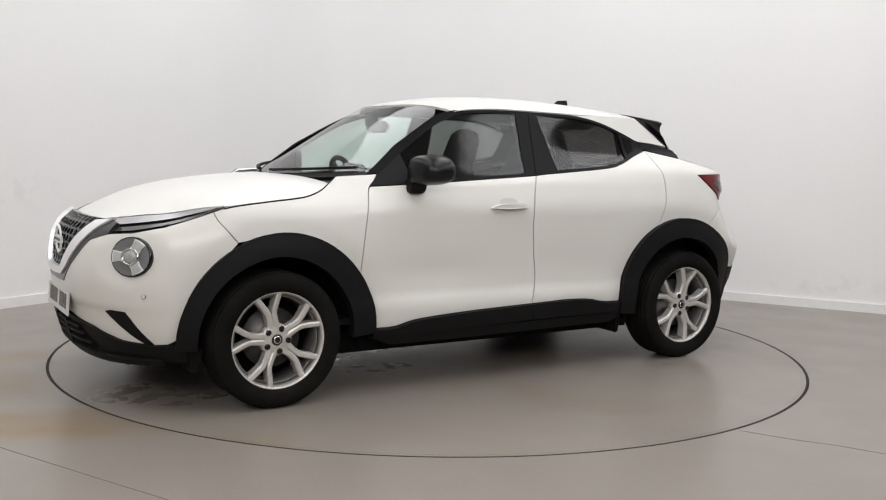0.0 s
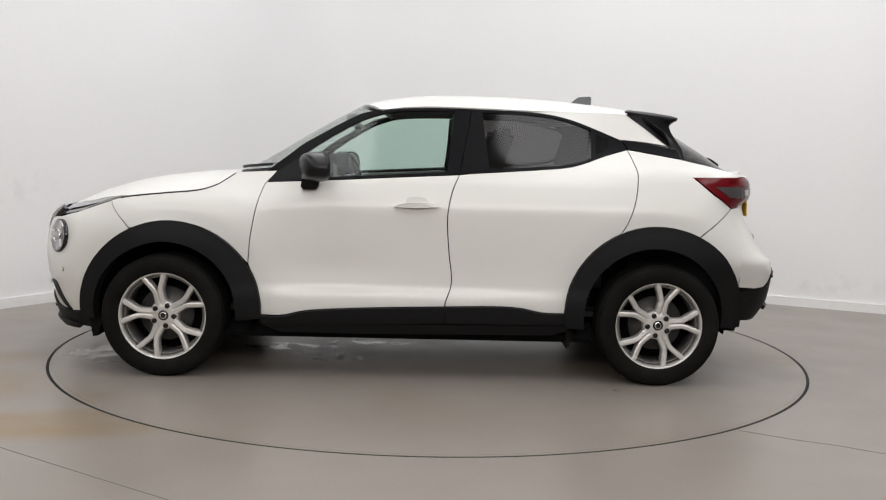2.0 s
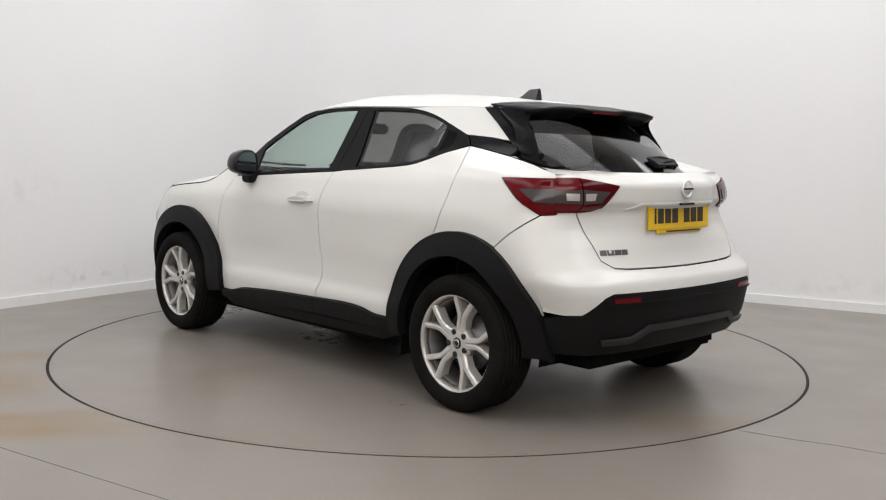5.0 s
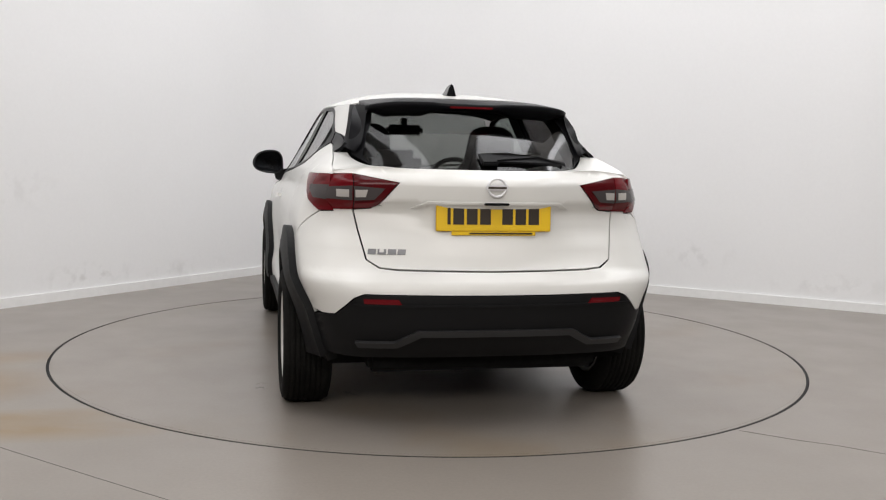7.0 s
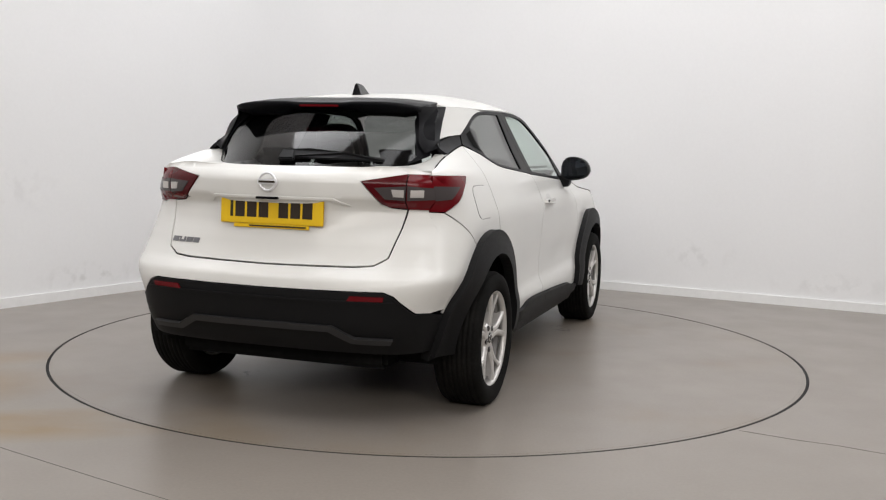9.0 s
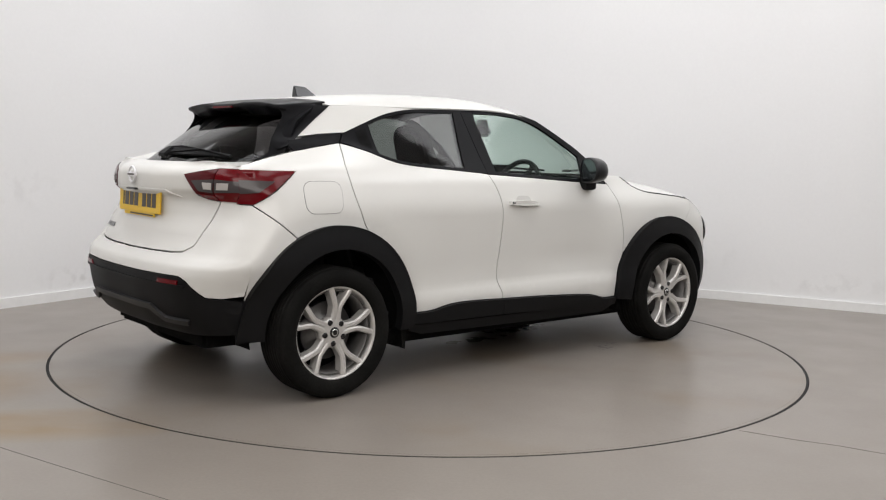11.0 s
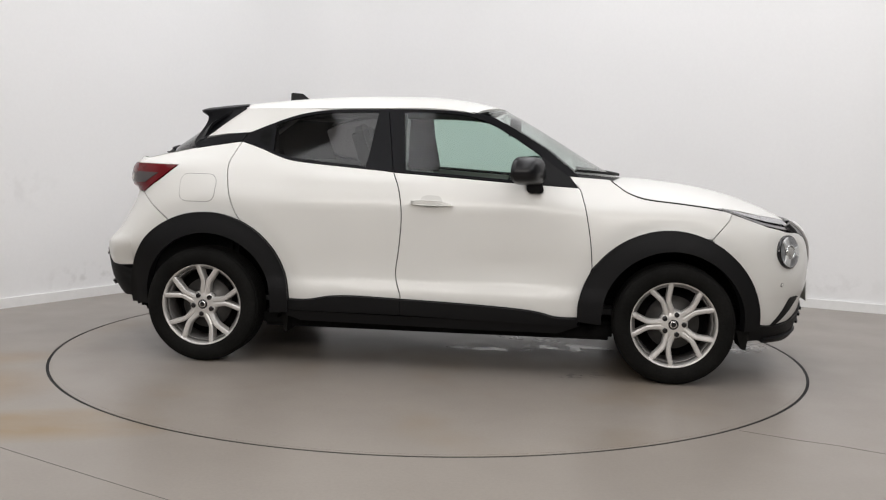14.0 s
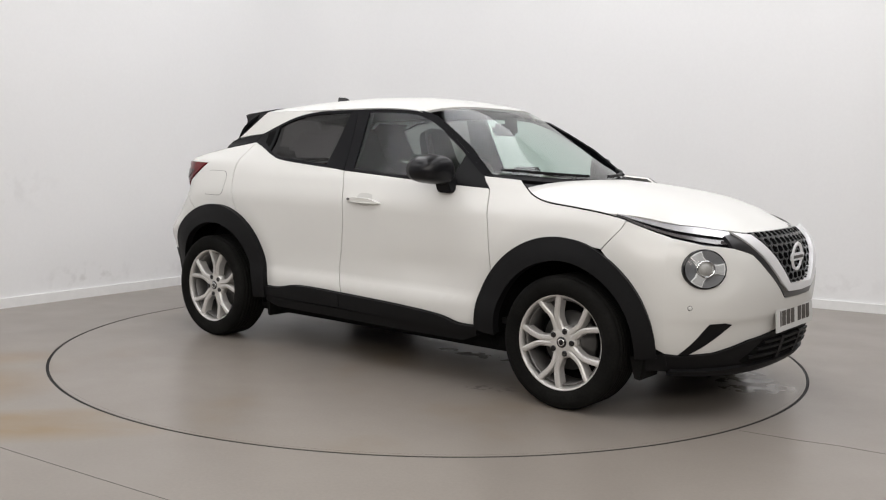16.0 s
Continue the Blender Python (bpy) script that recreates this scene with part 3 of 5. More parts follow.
half = [(0.0, 1.083), (0.30, 1.090), (0.55, 1.105), (0.69, 1.118), (0.655, 1.20), (0.60, 1.32), (0.545, 1.42), (0.50, 1.455), (0.35, 1.472), (0.0, 1.480)]
WS = [*half, *[(-y, z) for y, z in half[::-1] if y > 1e-6]]
part("windscreen", patch(Shape(), WS, screen, skirt=0.004), GLASS_SCREEN, car, "clear windscreen glass")
half = [(0.0, 1.144), (0.39, 1.148), (0.49, 1.160), (0.525, 1.20), (0.50, 1.30), (0.47, 1.37), (0.46, 1.43), (0.0, 1.45)]
RG = [*half, *[(-y, z) for y, z in half[::-1] if y > 1e-6]]

tailgate = tagged(new("tailgate"), "white tailgate with dark rear screen")
tailgate.parent = car
part("rear_screen", patch(Shape(), RG, rear_glass, flip=True, skirt=0.004), GLASS_PRIVACY, tailgate, "dark tinted rear screen glass")
for sgn in (1, -1):
    strip = [(0.495, 1.160), (0.568, 1.203), (0.580, 1.26), (0.566, 1.34), (0.545, 1.42), (0.52, 1.45), (0.455, 1.43), (0.468, 1.37), (0.498, 1.30), (0.522, 1.20)]
    part("screen_surround", patch(Shape(), [(y * sgn, z) for y, z in strip], rear_glass, flip=True, lift=0.002), SATINBLACK, tailgate)
half = [(0.0, 0.713), (0.42, 0.719), (0.500, 0.726), (0.553, 0.757), (0.583, 0.88), (0.600, 0.966), (0.53, 0.972), (0.497, 0.99), (0.412, 1.088), (0.60, 1.1225), (0.705, 1.1205), (0.70, 1.136), (0.60, 1.150),
        (0.50, 1.157), (0.39, 1.1515), (0.0, 1.149)]
GATE = [*half, *[(-y, z) for y, z in half[::-1] if y > 1e-6]]
part("gate_panel", patch(Shape(), GATE, rear, flip=True, gap=0.002, step=0.025), PAINT, tailgate)

# side glass and black trim
both("front_side_window", GLASS_FRONT, [[(0.55, 1.072), (0.58, 1.205), (0.352, 1.36), (0.231, 1.412), (0.11, 1.438), (-0.10, 1.448), (-0.215, 1.447), (-0.172, 1.103)]], label="green-tinted clear side glass", skirt=0.003, lift=-0.004)
both("rear_side_window", GLASS_PRIVACY, [[(-0.36, 1.442), (-0.403, 1.122), (-0.79, 1.155), (-0.908, 1.182), (-0.952, 1.20), (-0.962, 1.366), (-0.832, 1.410), (-0.649, 1.438)]], label="dark privacy side glass", skirt=0.003, lift=-0.004)
both("door_mirror_corner", CLAD, [[(0.783, 1.046), (0.735, 1.108), (0.583, 1.214), (0.547, 1.060)]], lift=0.001)
top = [p for p in DLO_TOP]
low = inset(DLO_TOP + [(-1.112, 1.0), (0.744, 1.0)], 0.016)[: len(DLO_TOP)]
both("window_trim", SATINBLACK, [[*top, *low[::-1]]], lift=0.002)
both("belt_trim", SATINBLACK, [[(0.57, 1.055), (0.097, 1.0855), (-0.236, 1.1065), (-0.236, 1.118), (0.097, 1.098), (0.56, 1.069)], [(-0.244, 1.1085), *BELT_R[1:-2], (-1.06, 1.253), *[(x, z + 0.013) for x, z in BELT_R[1:-4][::-1]], (-0.244, 1.120)]], lift=0.003)
both("b_pillar_cover", SATINBLACK, [[(-0.214, 1.448), (-0.171, 1.1), (-0.240, 1.106), (-0.302, 1.448)]], lift=0.002, skirt=0.01)
both("b_pillar_cover", SATINBLACK, [[(-0.306, 1.448), (-0.2445, 1.108), (-0.404, 1.118), (-0.361, 1.443)]], lift=0.002, skirt=0.01)
both("hidden_door_handle", SATINBLACK, [[(-0.963, 1.366), (-0.953, 1.201), (-1.154, 1.261), (-1.122, 1.308), (-0.987, 1.358)]], lift=0.003)
both("floating_roof_strip", SATINBLACK, [[(-1.130, 1.309), (-1.162, 1.261), (-1.231, 1.2495), (-1.435, 1.2145), (-1.448, 1.235), (-1.432, 1.262), (-1.265, 1.295)]], lift=0.001)
both("a_pillar_trim", SATINBLACK, [[(0.79, 1.105), (0.744, 1.113), *DLO_TOP[1:17], (0.19, 1.452), (0.30, 1.425), (0.42, 1.362), (0.60, 1.256)]], lift=-0.002)

# black cladding
ARCH_FRONT = [*arc(*FA, -4, deg(FA, (0.812, 0.330)) if deg(FA, (0.812, 0.330)) > 0 else 360 + deg(FA, (0.812, 0.330)), 40), *arc(*FA_IN, 184, -6, 40)]
ARCH_REAR = [*arc(*RA, -7, 186, 40), *arc(*RA_IN, 188, -9, 40)]
both("front_arch_cladding", CLAD, [ARCH_FRONT], lift=0.034, skirt=0.05)
both("rear_arch_cladding", CLAD, [ARCH_REAR], lift=0.034, skirt=0.05)
both("door_cladding", CLAD, [[*SILL_F, (-0.177, 0.318), (0.80, 0.292)]], lift=0.022, skirt=0.03, gap=0.001)
both("door_cladding", CLAD, [[*SILL_R, (-0.835, 0.32), (-0.179, 0.318)]], lift=0.022, skirt=0.03, gap=0.001)
both("sill", CLAD, [[(0.82, 0.296), (-0.83, 0.314), (-0.84, 0.285), (-0.75, 0.258), (0.30, 0.246), (0.70, 0.248)]], lift=0.010, skirt=0.06)

# bumpers
XB_R, XB_F = -1.76, 1.80
yb = [(float(width(XB_R, z)), z) for z in np.linspace(0.53, 0.960, 24)]
half = [(0.0, 0.617), (0.573, 0.621), (0.615, 0.603), (0.69, 0.527), (0.735, 0.522), *yb, (0.735, 0.9625), (0.606, 0.967), (0.588, 0.879), (0.558, 0.755), (0.503, 0.721), (0.42, 0.713), (0.0, 0.7075)]
BUMP_R = [*half, *[(-y, z) for y, z in half[::-1] if y > 1e-6]]
sh = patch(Shape(), BUMP_R, rear, flip=True, step=0.025)
side_r = [(-1.714, 0.951), (-1.526, 0.797), *arc(*RA, deg(RA, (-1.526, 0.797)), deg(RA, (-1.757, 0.505)), 12)[1:], (-1.76, 0.53), (-1.76, 0.955)]
for mirror in (False, True):
    patch(sh, side_r, side, mirror=mirror, flip=True)
rear_bumper = part("rear_bumper", sh, PAINT, car)
yb = [(float(width(XB_R, z)), z) for z in np.linspace(0.50, 0.34, 9)]
half = [(0.0, 0.612), (0.570, 0.616), (0.610, 0.599), (0.687, 0.522), (0.735, 0.517), *yb, (0.60, 0.335), (0.0, 0.335)]
LOW_R = [*half, *[(-y, z) for y, z in half[::-1] if y > 1e-6]]
sh = patch(Shape(), LOW_R, rear, flip=True, lift=0.004, skirt=0.06)
side_l = [(-1.757, 0.505), *arc(*RA, deg(RA, (-1.757, 0.505)), 190, 4)[1:], (-1.66, 0.32), (-1.70, 0.315), (-1.76, 0.335), (-1.76, 0.505)]
for mirror in (False, True):
    patch(sh, side_l, side, mirror=mirror, flip=True, lift=0.004, skirt=0.05)
part("rear_lower_bumper", sh, CLAD, car)

yb = [(float(width(XB_F, z)), z) for z in np.linspace(0.325, 0.858, 30)]
half = [(0.0, 0.410), (0.172, 0.410), (0.41, 0.380), (0.583, 0.331), (0.70, 0.320), *yb, (0.705, 0.850), (0.628, 0.825), (0.555, 0.819), (0.509, 0.812), (0.421, 0.783), (0.333, 0.700), (0.172, 0.563), (0.0, 0.560)]
BUMP_F = [*half, *[(-y, z) for y, z in half[::-1] if y > 1e-6]]
sh = patch(Shape(), BUMP_F, front, step=0.025)
side_f = [(1.589, 0.888), (1.504, 0.786), *arc(*FA, deg(FA, (1.504, 0.786)), 0, 14)[1:], (1.80, 0.325), (1.80, 0.860), (1.72, 0.886), (1.640, 0.914), (1.606, 0.926)]
for mirror in (False, True):
    patch(sh, side_f, side, mirror=mirror, flip=True, gap=0.0)
part("front_bumper", sh, PAINT, car)
yb = [(float(width(XB_F, z)), z) for z in np.linspace(0.245, 0.322, 6)]
half = [(0.0, 0.235), (0.45, 0.235), *yb, (0.70, 0.317), (0.583, 0.328), (0.41, 0.377), (0.172, 0.407), (0.0, 0.407)]
LIP = [*half, *[(-y, z) for y, z in half[::-1] if y > 1e-6]]
sh = patch(Shape(), LIP, front, lift=0.012, skirt=0.08)
for mirror in (False, True):
    patch(sh, [(1.80, 0.245), (1.80, 0.322), (1.755, 0.322), (1.70, 0.30), (1.69, 0.24)], side, mirror=mirror, flip=True, lift=0.012, skirt=0.05)
part("front_lip", sh, CLAD, car)

# ---- wheels ----
def wheel_thing(x, y, sgn, spin):
    hub = new("wheel")
    hub.parent = car
    hub.matrix_basis = pose(x, y, WHEEL_R, 0, 0, 0 if sgn > 0 else 180) @ pose(0, 0, 0, 0, spin, 0)
    R = WHEEL_R
    prof = [(0.230, -0.100), (0.255, -0.112), (0.285, -0.114), (0.312, -0.105), (R - 0.004, -0.088)]
    for k in range(-3, 4):
        w = k * 0.024
        prof += [(R, w - 0.010), (R, w + 0.008), (R - 0.007, w + 0.009), (R - 0.007, w + 0.012)]
    prof += [(R - 0.004, 0.088), (0.312, 0.105), (0.285, 0.114), (0.255, 0.112), (0.232, 0.101), (0.225, 0.09), (0.225, -0.09)]
    part("tyre", lathe(prof, 72, closed=True), RUBBER, hub)
    part("rim_barrel", lathe([(0.2105, 0.066), (0.204, 0.060), (0.200, -0.09), (0.222, -0.10), (0.2235, -0.092), (0.208, -0.075), (0.212, 0.05)], 72, closed=True), BARREL, hub, "inner rim barrel, its shade in the darker alloy colour")
    rim = lathe([(0.226, 0.100), (0.230, 0.094), (0.226, 0.080), (0.2085, 0.066), (0.207, 0.064), (0.2195, 0.092)], 72, closed=True)
    # five forked spokes, each of two ridged arms that part towards the rim
    for k in range(5):
        a0 = 2 * math.pi * k / 5 + math.pi / 2
        for sg in (1, -1):
            path = [(0.050, 0.0165), (0.070, 0.0142), (0.095, 0.0132), (0.122, 0.0137), (0.134, 0.0165), (0.146, 0.0210), (0.165, 0.0305), (0.195, 0.0465), (0.226, 0.0625)]
            wide = pch([0.05, 0.075, 0.118, 0.15, 0.226], [0.0190, 0.0150, 0.0138, 0.0138, 0.0148], np.array([p[0] for p in path]))
            rows = []
            for i, (r, o) in enumerate(path):
                r0, o0 = path[max(i - 1, 0)]
                r1, o1 = path[min(i + 1, len(path) - 1)]
                t = Vector((r1 - r0, o1 - o0)).normalized()
                top = 0.072 + 0.020 * min(1, r / 0.2)
                row = []
                for across, y in ((1.0, 0.030), (1.0, top - 0.010), (0.55, top - 0.002), (-0.35, top), (-0.88, top - 0.004), (-1.0, 0.030)):
                    rr, oo = r - t.y * wide[i] * across, o + t.x * wide[i] * across
                    oo = max(oo, 0.0004)
                    row.append(rim.verts.new((rr * math.cos(a0) - sg * oo * math.sin(a0), y, rr * math.sin(a0) + sg * oo * math.cos(a0))))
                rows.append(row)
            for p, q in zip(rows, rows[1:]):
                for i in range(5):
                    rim.faces.new((p[i], p[i + 1], q[i + 1], q[i]) if sg > 0 else (q[i], q[i + 1], p[i + 1], p[i]))
    rim.normal_update()
    for f in rim.faces:
        if not f.smooth and f.normal.y < -0.2:
            f.normal_flip()
    bmesh.ops.scale(rim, vec=(1.022, 1.0, 1.022), verts=rim.verts[:])
    part("rim", rim, ALLOY, hub, "silver alloy rim with five forked spokes")
    part("hub_boss", lathe([(0.0, 0.0775), (0.030, 0.0775), (0.064, 0.0765), (0.077, 0.068), (0.080, 0.05), (0.080, 0.03), (0.0, 0.03)], 40), ALLOY, hub)
    part("centre_cap", lathe([(0.0, 0.082), (0.024, 0.081), (0.028, 0.077), (0.028, 0.068)], 32), GLOSS, hub)
    part("cap_ring", lathe([(0.013, 0.0825), (0.018, 0.0835), (0.0185, 0.081)], 32), CHROME, hub)
    # nut holes as black discs, the shade in them put into the colour
    for k in range(5):
        a = 2 * math.pi * (k + 0.5) / 5 + math.pi / 2
        bm = lathe([(0.0, 0.0790), (0.008, 0.0790), (0.0140, 0.0800), (0.0140, 0.06)], 14)
        bmesh.ops.translate(bm, verts=bm.verts[:], vec=(0.056 * math.cos(a), 0, 0.056 * math.sin(a)))
        part("wheel_nut_hole", bm, GLOSS, hub)
    part("brake_disc", lathe([(0.0, 0.02), (0.08, 0.02), (0.085, 0.0), (0.145, 0.0), (0.145, -0.025), (0.0, -0.025)], 48), DISC, hub)
    part("wheel_backing", lathe([(0.0, -0.07), (0.199, -0.07), (0.199, -0.075), (0.0, -0.075)], 40), UNDER, hub)


for x, y, sgn, spin in ((WHEEL_X, WHEEL_Y, 1, 13), (-WHEEL_X, WHEEL_Y, 1, -12), (WHEEL_X, -WHEEL_Y, -1, 20), (-WHEEL_X, -WHEEL_Y, -1, -8)):
    wheel_thing(x, y, sgn, spin)
# ---- underbody, wheel housings and cabin ----
bm = bmesh.new()
box(bm, -1.0, 1.0, -0.74, 0.74, 0.20, 0.30, 0.02)
box(bm, -1.86, -0.95, -0.53, 0.53, 0.245, 0.42, 0.02)
box(bm, 0.95, 1.95, -0.54, 0.54, 0.20, 0.40, 0.02)
box(bm, -1.40, -1.22, -0.66, 0.66, 0.22, 0.34, 0.03)
part("underbody", bm, UNDER, car)
for sx, c in ((1, FA), (-1, RA)):
    for sy in (1, -1):
        bm = bmesh.new()
        n = 24
        rows = []
        for k in range(n + 1):
            a = radians(-15 + 210 * k / n)
            px, pz = c[0] + 0.425 * math.cos(a), c[1] + 0.425 * math.sin(a)
            wy = float(width(px, pz))
            rows.append([bm.verts.new((px, sy * 0.48, pz)), bm.verts.new((px, sy * (wy - 0.008), pz))])
        for p, q in zip(rows, rows[1:]):
            bm.faces.new((p[0], p[1], q[1], q[0]))
        bm.faces.new([r[0] for r in rows])
        part("wheel_housing", smooth_bm(bm), UNDER, car)


def inner_panel(name, polys, lift, mat=DARK):
    both(name, mat, polys, lift=lift, skirt=0.0)


inner_panel("door_card", [[(0.80, 0.36), (-0.17, 0.36), (-0.20, 1.075), (0.76, 1.03)]], -0.06)
inner_panel("door_card", [[(-0.20, 0.36), (-0.80, 0.40), (-0.98, 0.80), (-1.12, 0.86), (-1.09, 1.19), (-0.90, 1.14), (-0.22, 1.08)]], -0.06)
inner_panel("inner_pillar", [[(-0.20, 1.45), (-0.18, 1.10), (-0.40, 1.10), (-0.36, 1.45)]], -0.03)
inner_panel("inner_quarter", [[(-0.96, 1.36), (-0.92, 1.17), (-1.45, 1.15), (-1.42, 1.24), (-1.15, 1.43), (-0.9, 1.42)]], -0.03)
inner_panel("inner_quarter", [[(-1.1, 0.9), (-1.1, 1.235), (-1.43, 1.20), (-1.64, 1.155), (-1.64, 0.95)]], -0.03)
xs = np.linspace(0.16, -1.2, 14)
half = [(0.27, 0.0), (0.22, 0.3), *[(x, float(width(x, roof_edge(x))) - 0.03) for x in xs], (-1.22, 0.0)]
part("headliner", patch(Shape(), [*half, *[(x, -y) for x, y in half[::-1] if y > 1e-6]], lambda x, y: roof(x, y) - np.array([0, 0, 0.035]), flip=True, skirt=0.0), HEADLINER, car)
bm = bmesh.new()
box(bm, -1.75, 1.0, -0.70, 0.70, 0.34, 0.37)
box(bm, -1.80, -1.20, -0.60, 0.60, 0.37, 0.90, 0.03)
part("cabin_floor", bm, DARK, car)
bm = bmesh.new()
prism(bm, spline([(1.02, 1.02), (0.90, 1.065), (0.70, 1.07), (0.55, 1.055), (0.46, 1.02), (0.48, 0.90), (0.56, 0.70)], 3) + [(0.9, 0.6)], lambda x, z: (x, -0.68, z), lambda x, z: (x, 0.68, z))
part("dashboard", bm, DARK, car)
bm = bmesh.new()
box(bm, 0.50, 0.53, -0.14, 0.14, 1.02, 1.145, 0.012, Matrix.Translation((0.0, 0, 0)))
part("centre_display", bm, GLOSS, car)
# the steering wheel, on the car's right
ring = lathe([(0.185 + 0.016 * math.cos(2 * math.pi * k / 10), 0.016 * math.sin(2 * math.pi * k / 10)) for k in range(10)], 40, "z", True)
for a in (0, 120, 240):
    box(ring, 0.03, 0.18, -0.018, 0.018, -0.01, 0.01, 0.004, Matrix.Rotation(radians(a + 90), 4, "Z"))
box(ring, -0.06, 0.06, -0.06, 0.06, -0.02, 0.03, 0.02)
bmesh.ops.transform(ring, matrix=pose(0.37, -0.36, 1.00, 0, -68, 0), verts=ring.verts[:])
part("steering_wheel", ring, DARK, car)
bm = bmesh.new()
box(bm, 0.335, 0.375, -0.125, 0.125, 1.325, 1.395, 0.02)
box(bm, 0.36, 0.43, -0.02, 0.02, 1.36, 1.44, 0.006)
part("rear_view_mirror", bm, GLOSS, car)


def seat(name, x, y, wide, back_z, rake):
    s = new(name)
    s.parent = car
    s.matrix_basis = pose(x, y, 0)
    bm = bmesh.new()
    box(bm, -0.24, 0.28, -wide / 2, wide / 2, 0.42, 0.60, 0.06)
    part("seat_cushion", smooth_bm(bm), DARK, s)
    m = pose(-0.20, 0, 0.55, 0, -rake, 0)
    bm = bmesh.new()
    if wide < 0.7:
        # a sports seat: the headrest grows out of the backrest
        half = spline([(0.25, 0.0), (0.265, 0.25), (0.255, 0.45), (0.215, 0.56), (0.155, 0.64), (0.140, 0.74), (0.125, 0.83), (0.07, 0.865), (0.0, 0.87)], 3)
        line = [*half, *[(-y, z) for y, z in half[::-1][1:]]]
        prism(bm, line, lambda y, z: m @ Vector((-0.065 + 0.02 * z, y, z)), lambda y, z: m @ Vector((0.065 - 0.01 * z, y * 0.97, z)))
        bmesh.ops.bevel(bm, geom=[e for e in bm.edges if e.calc_face_angle(0) > 0.9], offset=0.03, segments=2, affect="EDGES", clamp_overlap=True)
        part("backrest", bm, DARK, s)
        return
    box(bm, -0.07, 0.07, -wide / 2, wide / 2, 0.0, back_z, 0.06, m)
    part("backrest", smooth_bm(bm), DARK, s)
    n = 1 if wide < 0.7 else 2
    for k in range(n):
        bm = bmesh.new()
        yy = 0 if n == 1 else (k - 0.5) * wide * 0.55
        box(bm, -0.055, 0.055, yy - 0.13, yy + 0.13, back_z + 0.005, back_z + (0.20 if n == 1 else 0.13), 0.045, m)
        part("headrest", smooth_bm(bm), DARK, s)


seat("front_seat", -0.02, 0.37, 0.50, 0.66, 20)
seat("front_seat", -0.02, -0.37, 0.50, 0.66, 20)
seat("rear_seat", -0.82, 0.0, 1.20, 0.60, 22)
# ---- lamps, grille, plates, badges, mirrors, spoiler and small parts ----
def ribbon(low, high, n=6, lift=0.0, s=1, up=False, axis=0):
    """A Shape lofted between two 3D lines of equal count; s = -1 mirrors it."""
    a, b = np.array(spline(low, n)), np.array(spline(high, n))
    rows = [a + (b - a) * k / 4 for k in range(5)]
    p = np.array(rows)
    du, dv = np.gradient(p, axis=1), np.gradient(p, axis=0)
    nn = np.cross(du, dv)
    nn /= np.linalg.norm(nn, axis=2, keepdims=True) + 1e-12
    if nn[2, len(a) // 2, 2 if up else axis] < 0:
        nn = -nn
    p = p + nn * lift
    m = len(a)
    vs, ns = list(p.reshape(-1, 3)), list(nn.reshape(-1, 3))
    fs = [[r * m + i, r * m + i + 1, (r + 1) * m + i + 1, (r + 1) * m + i] for r in range(4) for i in range(m - 1)]
    f0 = [np.array(vs[i]) for i in fs[0]]
    if np.cross(f0[1] - f0[0], f0[2] - f0[0]) @ ns[fs[0][0]] < 0:
        fs = [f[::-1] for f in fs]
    vs, ns = np.array(vs), np.array(ns)
    if s < 0:
        vs, ns, fs = vs * (1, -1, 1), ns * (1, -1, 1), [f[::-1] for f in fs]
    return Shape().put(vs, fs, ns)


def blend(a, b, t):
    return [tuple(np.array(p) * (1 - t) + np.array(q) * t) for p, q in zip(a, b)]


def mir(poly, s):
    return [(s * y, z) for y, z in poly]


